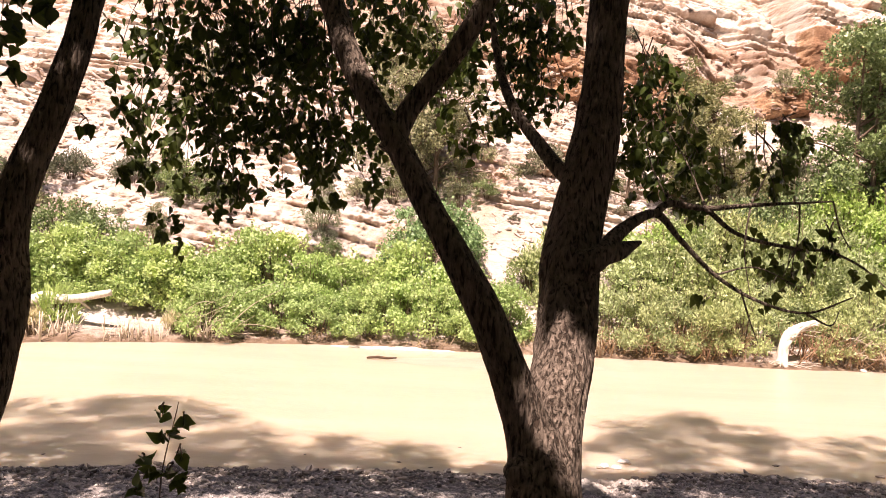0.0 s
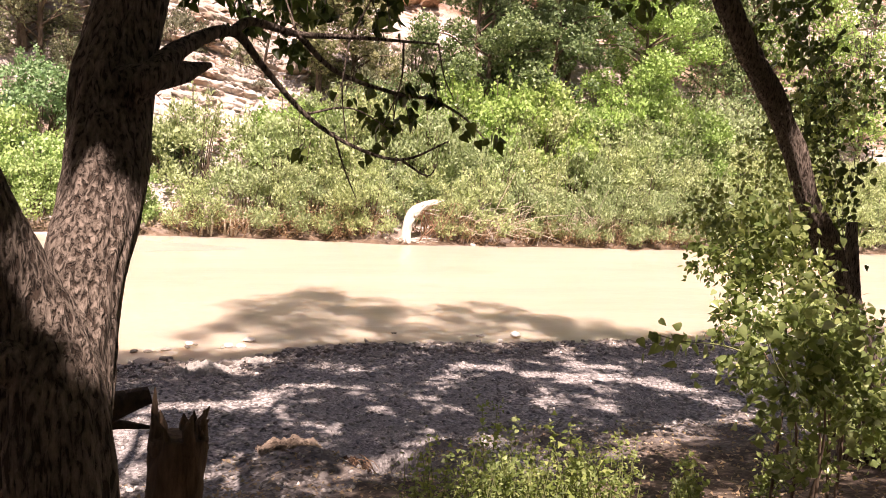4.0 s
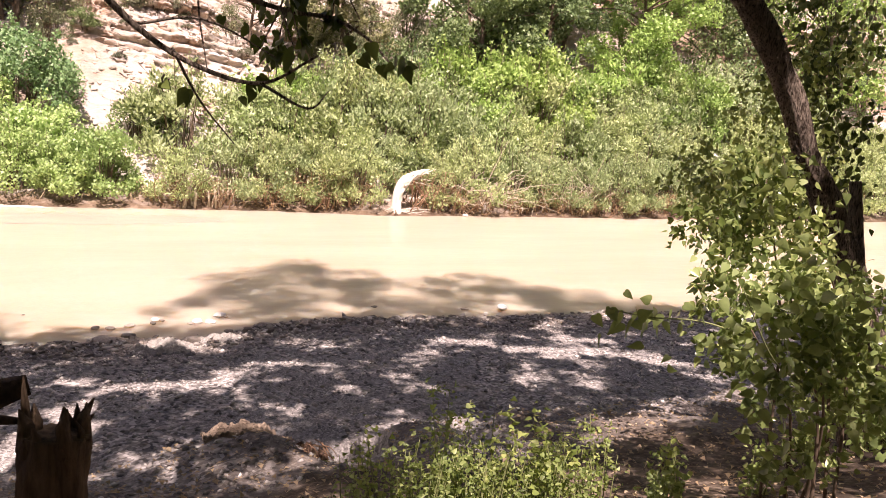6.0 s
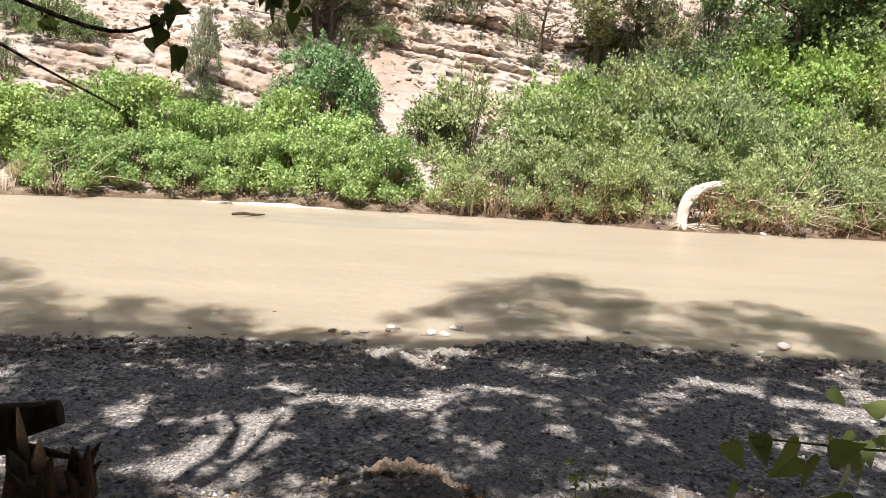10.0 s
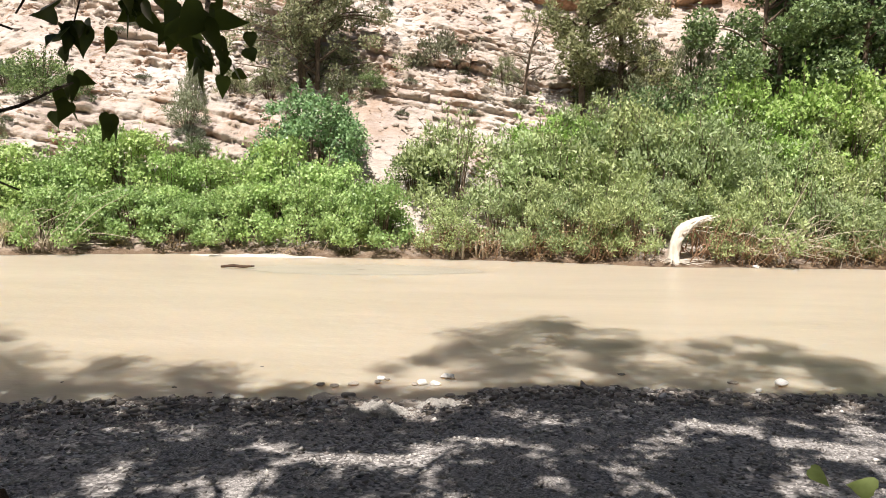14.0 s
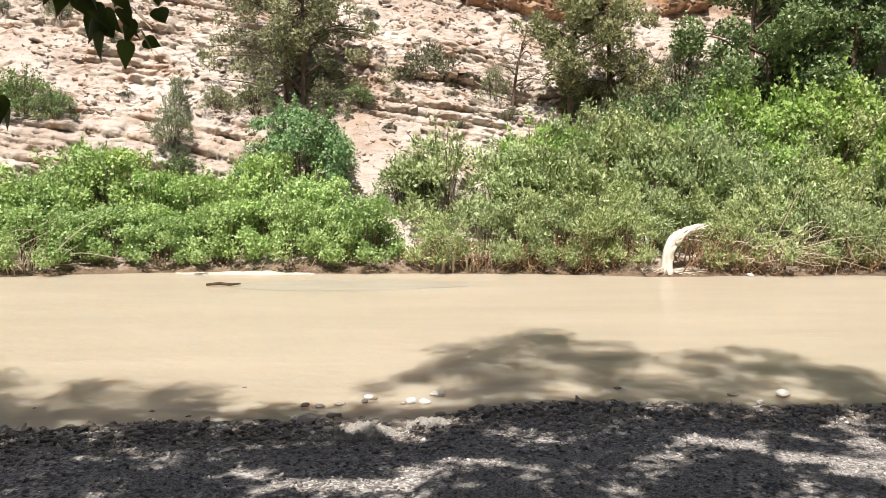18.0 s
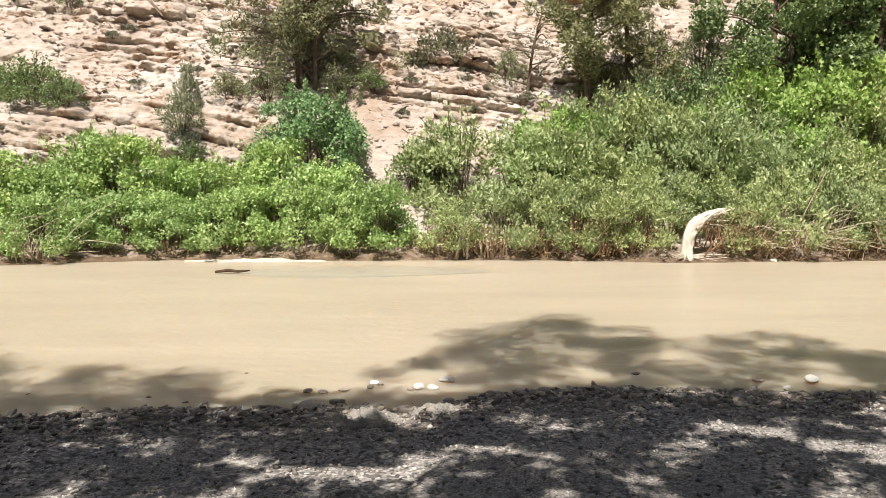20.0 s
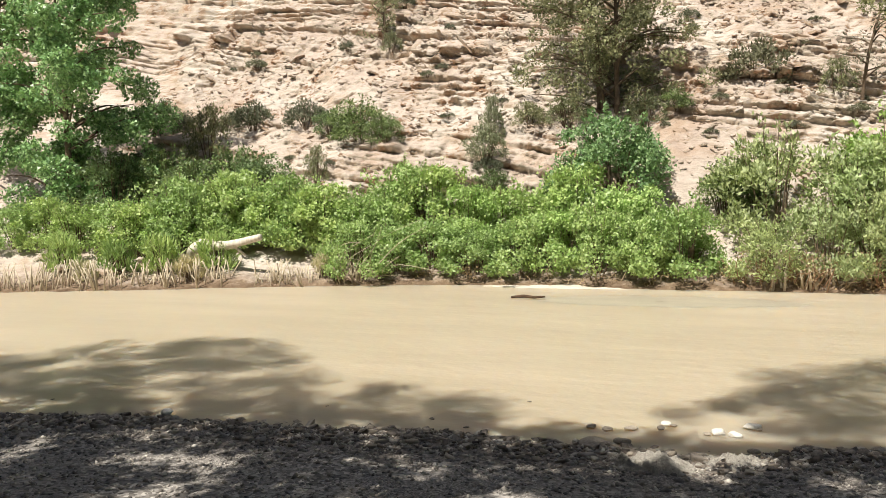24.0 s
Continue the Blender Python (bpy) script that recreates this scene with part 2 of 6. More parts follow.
PEBBLE_MIX = make_pebbles()
STONE = m_plain("river_stone", (0.26, 0.22, 0.18), (0.50, 0.45, 0.385), 7, 0.85, 0.3, 0.01, None, 0.6)
WET_STONE = m_plain("wet_dark_stone", (0.08, 0.068, 0.057), (0.22, 0.19, 0.16), 7, 0.35, 0.3, 0.01)
WHITE_STONE = m_plain("white_limestone", (0.62, 0.58, 0.52), (0.80, 0.78, 0.74), 9, 0.7, 0.3, 0.01)
SLAB = m_plain("sandstone_slab", (0.46, 0.37, 0.30), (0.70, 0.64, 0.57), 2.4, 0.9, 0.5, 0.05, None, 0.35)
SAND = m_plain("pale_sand", (0.50, 0.44, 0.36), (0.68, 0.63, 0.55), 12, 0.95, 0.4, 0.02)
DEADWOOD = m_plain("bleached_wood", (0.50, 0.43, 0.34), (0.84, 0.79, 0.70), 9, 0.8, 0.5, 0.02, (1, 1, 0.25))
DRYTWIG = m_plain("dry_twigs", (0.25, 0.18, 0.115), (0.54, 0.43, 0.31), 8, 0.9, 0.3, 0.01)
STALK = m_plain("dry_stalks", (0.38, 0.31, 0.22), (0.70, 0.62, 0.49), 6, 0.9, 0.3, 0.01)
STEMS = m_plain("shrub_stems", (0.08, 0.055, 0.038), (0.22, 0.16, 0.11), 8, 0.9, 0.3, 0.01)
WEEDSTEM = m_plain("green_weed_stems", (0.13, 0.15, 0.055), (0.34, 0.36, 0.16), 8, 0.8, 0.3, 0.01)
STUMP = m_plain("weathered_stump", (0.05, 0.03, 0.018), (0.30, 0.20, 0.125), 12, 0.9, 0.9, 0.03, (1, 1, 0.2))
HEAP = m_plain("white_rubble", (0.36, 0.32, 0.28), (0.74, 0.70, 0.64), 22, 0.95, 0.9, 0.05)
EARTH = m_plain("dry_red_earth", (0.13, 0.09, 0.065), (0.46, 0.36, 0.27), 9, 0.95, 0.9, 0.06)
REDEARTH = m_plain("root_earth", (0.07, 0.04, 0.026), (0.33, 0.20, 0.135), 14, 0.95, 0.9, 0.06)
# STUMP colours darkened: shade on the root log is put into them
STUMPWOOD = m_plain("darkened_wood", (0.03, 0.018, 0.012), (0.15, 0.095, 0.06), 12, 0.9, 0.9, 0.03, (1, 1, 0.2))
POPLAR = m_leaf("poplar_leaf", (0.03, 0.05, 0.012), (0.07, 0.11, 0.024), (0.14, 0.18, 0.05), 0.4, 0.22)
SPROUT = m_leaf("young_poplar_leaf", (0.03, 0.055, 0.014), (0.10, 0.155, 0.04), (0.44, 0.50, 0.23), 0.28, 0.3)
BRIGHT = m_leaf("bright_shrub_leaf", (0.105, 0.165, 0.055), (0.285, 0.44, 0.15), (0.545, 0.69, 0.315), 0.45, 0.22)
MIDGREEN = m_leaf("round_bush_leaf", (0.032, 0.08, 0.028), (0.135, 0.285, 0.10), (0.44, 0.61, 0.31), 0.42, 0.13)
OLIVE = m_leaf("olive_shrub_leaf", (0.098, 0.125, 0.057), (0.30, 0.385, 0.18), (0.56, 0.645, 0.35), 0.48, 0.2)
DEEP = m_leaf("dark_tree_leaf", (0.025, 0.05, 0.018), (0.105, 0.18, 0.062), (0.34, 0.44, 0.21), 0.42, 0.14)
LIME = m_leaf("lime_green_leaf", (0.065, 0.125, 0.022), (0.24, 0.39, 0.092), (0.46, 0.60, 0.23), 0.45, 0.25)
OLIVETREE = m_leaf("olive_tree_leaf", (0.07, 0.078, 0.032), (0.24, 0.25, 0.11), (0.46, 0.45, 0.25), 0.6, 0.16)
JUNIPER = m_leaf("juniper_leaf", (0.05, 0.06, 0.033), (0.175, 0.2, 0.112), (0.38, 0.395, 0.25), 0.7, 0.14)
SAGE = m_leaf("grey_sage_leaf", (0.06, 0.068, 0.045), (0.135, 0.148, 0.10), (0.25, 0.26, 0.19), 0.8, 0.15)
STRAW = m_leaf("straw_leaf", (0.33, 0.29, 0.17), (0.56, 0.51, 0.34), (0.76, 0.71, 0.52), 0.7, 0.2)
DRYLEAF = m_leaf("dry_brown_leaf", (0.16, 0.10, 0.055), (0.36, 0.255, 0.15), (0.60, 0.47, 0.31), 0.7, 0.2)
REDTWIG = m_plain("reddish_twigs", (0.20, 0.105, 0.06), (0.46, 0.30, 0.19), 8, 0.9, 0.3, 0.01)
WEED = m_leaf("weed_leaf", (0.06, 0.095, 0.025), (0.18, 0.25, 0.065), (0.42, 0.48, 0.19), 0.45, 0.35)


# ---- mesh helpers ----
def lattice(seed):
    return np.random.RandomState(seed).rand(256, 256)


LATS = [lattice(s) for s in range(4)]


def vnoise(x, y, k=0):
    """Smooth value noise from 0 to 1 on arrays."""
    x, y = np.asarray(x, float) + 1000.0, np.asarray(y, float) + 1000.0
    xi, yi = np.floor(x).astype(int), np.floor(y).astype(int)
    fx, fy = x - xi, y - yi
    fx, fy = fx * fx * (3 - 2 * fx), fy * fy * (3 - 2 * fy)
    t = LATS[k % 4]
    a, b = t[xi % 256, yi % 256], t[(xi + 1) % 256, yi % 256]
    c, d = t[xi % 256, (yi + 1) % 256], t[(xi + 1) % 256, (yi + 1) % 256]
    return (a * (1 - fx) + b * fx) * (1 - fy) + (c * (1 - fx) + d * fx) * fy


def fbm(x, y, octaves=4, k=0):
    s, a, w = 0.0, 1.0, 0.0
    for o in range(octaves):
        s = s + a * vnoise(x * 2 ** o, y * 2 ** o, k + o)
        w += a
        a *= 0.5
    return s / w


def quick_mesh(name, verts, faces, material, smooth=False):
    """A mesh of faces that all have the same number of corners."""
    me = bpy.data.meshes.new(name)
    verts, faces = np.asarray(verts, np.float32), np.asarray(faces, np.int32)
    k = faces.shape[1]
    me.vertices.add(len(verts))
    me.vertices.foreach_set("co", verts.ravel())
    me.loops.add(faces.size)
    me.loops.foreach_set("vertex_index", faces.ravel())
    me.polygons.add(len(faces))
    me.polygons.foreach_set("loop_start", np.arange(0, faces.size, k, dtype=np.int32))
    if smooth:
        me.polygons.foreach_set("use_smooth", np.ones(len(faces), bool))
    me.update(calc_edges=True)
    me.validate()
    me.materials.append(material)
    return me


STUFF = ("foliage", "crown", "spray", "thicket", "brush", "rootwork", "litter")


def link(name, me, parent=None, label="", at=None):
    ob = new(name, me)
    if parent is not None:
        ob.parent = parent
    if at is not None:
        ob.matrix_basis = at
    if label:
        tagged(ob, label)
    if name in STUFF:
        tagged(ob, kind="stuff")
    return ob


def thing(name, label, category, at=(0, 0, 0), group="", kind=""):
    ob = new(name)
    ob.location = at
    return tagged(ob, label, category, group, kind)


def grid_faces(rows, cols, wrap=False):
    i, j = np.meshgrid(np.arange(rows - 1), np.arange(cols if wrap else cols - 1), indexing="ij")
    a, b = i * cols + j, i * cols + (j + 1) % cols
    return np.stack([a, b, b + cols, a + cols], -1).reshape(-1, 4)


def smooth_line(points, steps):
    """A finer line through the points (Catmull-Rom)."""
    p = np.asarray(points, float)
    p = np.vstack([2 * p[0] - p[1], p, 2 * p[-1] - p[-2]])
    out = []
    for i in range(1, len(p) - 2):
        for t in np.linspace(0, 1, steps, endpoint=False):
            a, b, c, d = p[i - 1:i + 3]
            out.append(0.5 * (2 * b + (c - a) * t + (2 * a - 5 * b + 4 * c - d) * t * t + (3 * b - a - 3 * c + d) * t ** 3))
    out.append(p[-2])
    return np.array(out)


def tube_arrays(line, seg, rough=0.0, seed=0, ridges=0.0, squash=1.0):
    """Corners and faces of a tapering tube along rows of x, y, z, radius."""
    line = np.asarray(line, float)
    p, r = line[:, :3], line[:, 3]
    d = np.gradient(p, axis=0)
    d /= np.linalg.norm(d, axis=1)[:, None] + 1e-9
    ref = np.array([0.31, 0.95, 0.05]) if abs(d[0][1]) < 0.9 else np.array([1.0, 0, 0])
    u = np.cross(d, ref)
    u /= np.linalg.norm(u, axis=1)[:, None] + 1e-9
    v = np.cross(d, u)
    a = np.linspace(0, 2 * np.pi, seg, endpoint=False)
    s = np.concatenate([[0], np.cumsum(np.linalg.norm(np.diff(p, axis=0), axis=1))])
    A, S = np.meshgrid(a, s)
    R = np.repeat(r[:, None], seg, 1)
    if rough:
        R = R * (1 + rough * (fbm(np.cos(A) * 1.3 + seed, np.sin(A) * 1.3 + S * 3.5, 3) - 0.5) * 2)
    if ridges:
        wander = (fbm(np.cos(A) * 2 + seed, S * 5 + np.sin(A) * 2, 2) - 0.5) * 5
        R = R * (1 + ridges * (np.abs(np.sin(A * 7 + wander)) - 0.6)) + ridges * 0.06 * r[:, None] * (fbm(A * 9 / np.pi, S * 16, 3) - 0.5) * 8
    V = p[:, None, :] + R[..., None] * (np.cos(A)[..., None] * u[:, None, :] + np.sin(A)[..., None] * v[:, None, :] * squash)
    V = V.reshape(-1, 3)
    F = grid_faces(len(p), seg, True)
    n = len(V)
    V = np.vstack([V, p[0], p[-1]])
    j = np.arange(seg)
    e = (len(p) - 1) * seg
    caps = np.vstack([np.stack([np.full(seg, n), (j + 1) % seg, j, j], -1)[:, [0, 1, 2, 2]], np.stack([np.full(seg, n + 1), e + j, e + (j + 1) % seg, e + (j + 1) % seg], -1)])
    return V, F, caps


def tube_mesh(name, lines, material, seg=8, rough=0.0, seed=0, ridges=0.0, squash=1.0):
    """One mesh of one or more tubes, ends closed."""
    me = bpy.data.meshes.new(name)
    vs, fs, o = [], [], 0
    for i, ln in enumerate(lines):
        V, F, C = tube_arrays(ln, seg, rough, seed + i * 3.7, ridges, squash)
        vs.append(V)
        fs += (F + o).tolist() + [[c[0] + o, c[1] + o, c[2] + o] for c in C.tolist()]
        o += len(V)
    me.from_pydata(np.vstack(vs).tolist(), [], fs)
    me.polygons.foreach_set("use_smooth", np.ones(len(me.polygons), bool))
    me.update()
    me.materials.append(material)
    return me


RIB = [(0, 0, 0), (0, 0.2, -0.03), (0, 0.5, -0.05), (0, 0.8, -0.04), (0, 1.12, -0.08)]
HALF = [(0.2, -0.07, 0.03), (0.42, 0.03, 0.06), (0.5, 0.22, 0.07), (0.38, 0.52, 0.05), (0.17, 0.84, 0.0)]
NEAR_LEAF = np.array(RIB + HALF + [(-x, y, z) for x, y, z in HALF])
NEAR_FACE = np.array([(0, 5, 6, 1), (1, 6, 7, 2), (2, 7, 8, 3), (3, 8, 9, 4), (1, 11, 10, 0), (2, 12, 11, 1), (3, 13, 12, 2), (4, 14, 13, 3)])
FAR_LEAF = np.array([(-0.46, 0.12, 0.0), (0.54, 0.26, 0.1), (-0.04, 1.0, 0.0)])
FAR_FACE = np.array([(0, 1, 2)])


def unit(v):
    return v / (np.linalg.norm(v, axis=-1, keepdims=True) + 1e-9)


def leaf_cloud(name, at, tip, facing, size, material, near=False, narrow=1.0):
    """One mesh of separate leaves: places, tip directions, facing directions and lengths."""
    shape, face = (NEAR_LEAF, NEAR_FACE) if near else (FAR_LEAF, FAR_FACE)
    tip = unit(np.asarray(tip, float))
    side = unit(np.cross(tip, facing))
    nrm = np.cross(side, tip)
    size = np.asarray(size, float)[:, None, None]
    shape = np.repeat(shape[None], len(at), 0)
    if near:
        vary = np.random.RandomState(len(at))
        shape = shape * np.stack([vary.uniform(0.72, 1.06, len(at)), vary.uniform(0.85, 1.1, len(at)), vary.normal(size=len(at)) * 1.8], -1)[:, None, :]
        shape[:, :, 0] += shape[:, :, 1] ** 2 * vary.normal(size=(len(at), 1)) * 0.16
    V = at[:, None, :] + size * (shape[:, :, :1] * narrow * side[:, None, :] + shape[:, :, 1:2] * tip[:, None, :] + shape[:, :, 2:] * nrm[:, None, :])
    F = (np.arange(len(at))[:, None, None] * shape.shape[1] + face[None]).reshape(-1, face.shape[1])
    return quick_mesh(name, V.reshape(-1, 3), F, material)


def ball(n, rng):
    return unit(rng.normal(size=(n, 3)))


def blob(seed, lump=0.25, flat=1.0, sub=2, edgy=0.0):
    """Corners and faces of an uneven stone of radius about one."""
    bm = bmesh.new()
    bmesh.ops.create_icosphere(bm, subdivisions=sub, radius=1)
    rng = np.random.RandomState(seed)
    v = np.array([x.co[:] for x in bm.verts])
    f = np.array([[c.index for c in x.verts] for x in bm.faces])
    bm.free()
    dirs = ball(14, rng)
    for d in dirs:
        cut = 0.6 + rng.rand() * 0.3
        h = v @ d
        v = v - np.outer(np.clip(h - cut, 0, None) * (0.5 + 0.5 * edgy), d)
    v = v * (1 + lump * (rng.rand(len(v), 1) - 0.5))
    return v * np.array([1, 0.8, flat]), f


def block(seed):
    """Corners and faces of an angular flat rock of radius about one."""
    rng = np.random.RandomState(seed)
    bm = bmesh.new()
    bmesh.ops.create_cube(bm, size=1.6)
    bmesh.ops.bevel(bm, geom=bm.edges[:], offset=0.08, segments=1, affect="EDGES")
    bmesh.ops.triangulate(bm, faces=bm.faces[:])
    v = np.array([x.co[:] for x in bm.verts])
    f = np.array([[c.index for c in x.verts] for x in bm.faces])
    bm.free()
    v = v * (1 + 0.22 * np.sign(v) * rng.uniform(-1, 1, 3)) + rng.normal(size=v.shape) * 0.07
    v[:, 0] += v[:, 1] * rng.uniform(-0.4, 0.4)
    return v * np.array([1.0, 0.75, 0.36]), f


def limb(points, radii, steps=8):
    ln = smooth_line(points, steps)
    r = np.interp(np.linspace(0, 1, len(ln)), np.linspace(0, 1, len(radii)), radii)
    return np.column_stack([ln, r])

# ---- ground, river, hillside ----
GY = [-90, -20, 0, 2, 3, 4.3, 5.8, 7.5, 8.25, 8.7, 10.2, 12.4, 13.5, 15, 20, 27, 29.5]
GZ = [3.2, 2.6, 2.35, 1.92, 1.8, 1.38, 0.92, 0.62, 0.52, 0.30, 0.24, 0.09, 0.0, -0.16, -0.5, -0.5, -0.4]
SHORE_X = [-150, -20, -9, -6.4, -4, -2, 0, 2, 3.2, 4, 5.4, 7, 9.8, 14, 40, 150]
SHORE_Y = [9.5, 11.5, 12.2, 12.6, 13.0, 13.2, 13.3, 13.4, 13.35, 14.0, 14.1, 13.9, 13.7, 13.5, 13.0, 12]
FAR_X = [-150, -40, -26, -19, -16, -12.5, -8.6, -4.5, -2, 8, 11, 14, 25, 45, 150]
FAR_Y = [16, 19, 22.5, 24.3, 25.2, 26.6, 27.9, 28.9, 28.7, 28.7, 27.9, 28.2, 28.5, 29.0, 31]


def ground_z(x, y):
    x, y = np.asarray(x, float), np.asarray(y, float)
    sh = np.interp(x, SHORE_X, SHORE_Y) + 0.35 * (fbm(x * 0.9, y * 0 + 3.1, 3) - 0.5)
    w = np.clip((y - 9) / 3.0, 0, 1)
    yy = y + w * (13.5 - sh)
    bank = np.clip(1 - np.abs(y - 8.0) / 1.6, 0, 1)
    yy = yy + bank * (fbm(x * 0.9, y * 0.5, 3, 1) - 0.5) * 1.1
    z = np.interp(yy, GY, GZ)
    z = z + 0.10 * (fbm(x * 0.55, y * 0.55, 4, 2) - 0.5) * np.clip((14.5 - y) / 3, 0.2, 1)
    z = z + bank * 0.34 * (fbm(x * 1.7, y * 1.7, 3) - 0.5)
    z = z + 0.035 * (fbm(x * 4, y * 4, 2, 3) - 0.5)
    # washed-out hollow under the bank edge
    z = z - 1.1 * np.exp(-((x - 3.5) / 0.36) ** 4 - ((y - 8.2) / 0.34) ** 4)
    z = z + 0.12 * np.exp(-((x - 2.75) / 0.5) ** 2 - ((y - 8.15) / 0.35) ** 2) * fbm(x * 4.5, y * 4.5, 3, 1)
    return z


def axis(stops):
    out = []
    for a, b, step in stops:
        out += list(np.arange(a, b, step))
    return np.array(out + [stops[-1][1]])


gx = axis([(-150, -12, 3.0), (-12, -5, 0.2), (-5, 10, 0.07), (10, 16, 0.2), (16, 150, 3.0)])
gy = axis([(-90, -6, 4.0), (-6, 5, 0.3), (5, 14.6, 0.07), (14.6, 18, 0.4), (18, 30, 1.0)])
X, Y = np.meshgrid(gx, gy)
Z = ground_z(X, Y)
Z = np.minimum(Z, np.where(Y > 15, -0.1, 99))
V = np.stack([X, Y, Z], -1).reshape(-1, 3)
ground = link("ground", quick_mesh("ground", V, grid_faces(len(gy), len(gx)), GRAVEL, True))
tagged(ground, "grey pebble gravel bar with brown earth terrace above", "ground", kind="structure")

wx, wy = axis([(-150, -30, 6), (-30, 40, 0.5), (40, 150, 6)]), axis([(10.5, 33, 0.25)])
X, Y = np.meshgrid(wx, wy)
Z = 0.004 * (fbm(X * 0.5, Y * 1.1, 3) - 0.5)
water = link("water", quick_mesh("water", np.stack([X, Y, Z], -1).reshape(-1, 3), grid_faces(len(wy), len(wx)), WATER, True))
tagged(water, "slow muddy beige river water with faint ripples", "river", kind="structure")

rr, ra = np.meshgrid(np.linspace(0.03, 1, 14), np.linspace(0, 2 * np.pi, 72, endpoint=False), indexing="ij")
edge = 0.75 + 0.5 * fbm(np.cos(ra) * 2.2, np.sin(ra) * 2.2, 3)
V = np.stack([1.6 + 3.9 * rr * edge * np.cos(ra), 25.9 + 1.15 * rr * edge * np.sin(ra) + 0.25 * rr * np.cos(ra), 0.008 - 0.02 * rr ** 5 + 0.002 * fbm(ra * 6, rr * 9, 2)], -1)
riffle = link("riffle", quick_mesh("riffle", V.reshape(-1, 3), grid_faces(14, 72, True), RIFFLE, True), water, "rippled patch of shallow water, grey sky reflection put into its colour")

HY = [27.6, 28.0, 28.5, 30, 32, 35, 39, 46, 52, 60, 80, 120]
HZ = [-0.5, -0.12, 0.16, 0.65, 1.7, 3.95, 7.7, 14, 20, 27, 42, 60]
LAYER = np.cumsum(np.random.RandomState(3).choice([0.2, 0.3, 0.42, 0.6, 0.9, 1.4], 160, p=[0.16, 0.2, 0.22, 0.2, 0.14, 0.08])) - 14
LAYER_AMP = np.random.RandomState(4).uniform(0.12, 0.62, 170)


def hill_base(x, s):
    """The slope without its ledges: x along the river, s the way back from the shore line."""
    fy = np.interp(x, FAR_X, FAR_Y) - 28.4
    back = np.clip(1 - (s - 28) / 12.0, 0, 1)
    y = s + fy * back
    z = np.interp(s, HY, HZ)
    up = np.clip((s - 31) / 4, 0, 1)
    z = z + up * (2.6 * (fbm(x * 0.09, s * 0.09, 3) - 0.5) + 0.9 * (fbm(x * 0.33, s * 0.33, 3, 1) - 0.5))
    return y, z


CLIFF_X = [-40, 1, 5.5, 9.9, 13.0, 18, 40]
CLIFF_Z = [15.5, 12.7, 11.8, 10.7, 10.6, 10.8, 11]


def cells(a, k, salt):
    """A random number from 0 to 1 for each whole-number cell."""
    return LATS[salt % 4][np.floor(a).astype(int) % 256, (k * 7 + salt * 31) % 256]


def zone(x, s, x0, s0, rx, rs):
    return np.exp(-((x - x0) / rx) ** 4 - ((s - s0) / rs) ** 4)


def cliffs(x, z):
    """For each sheer wall: height over its foot, share of it here, its own height."""
    step = 0.4 * (cells(x * 0.8 + 0.3 * np.sin(z), 3 + 0 * np.floor(z).astype(int), 1) - 0.5)
    yield z - np.interp(x, CLIFF_X, CLIFF_Z) - step, np.clip((x - 2.5) / 1.5, 0, 1) * np.clip((14.5 - x) / 2, 0, 1), 2.4
    yield z - 14.0 - step, np.clip((x - 19.5) / 1.0, 0, 1) * np.clip((29 - x) / 3, 0, 1), 2.6
    yield z - 11.3 - 0.25 * (x - 17.5) - step, np.clip((x - 16.0) / 0.8, 0, 1) * np.clip((19.6 - x) / 0.6, 0, 1), 1.3


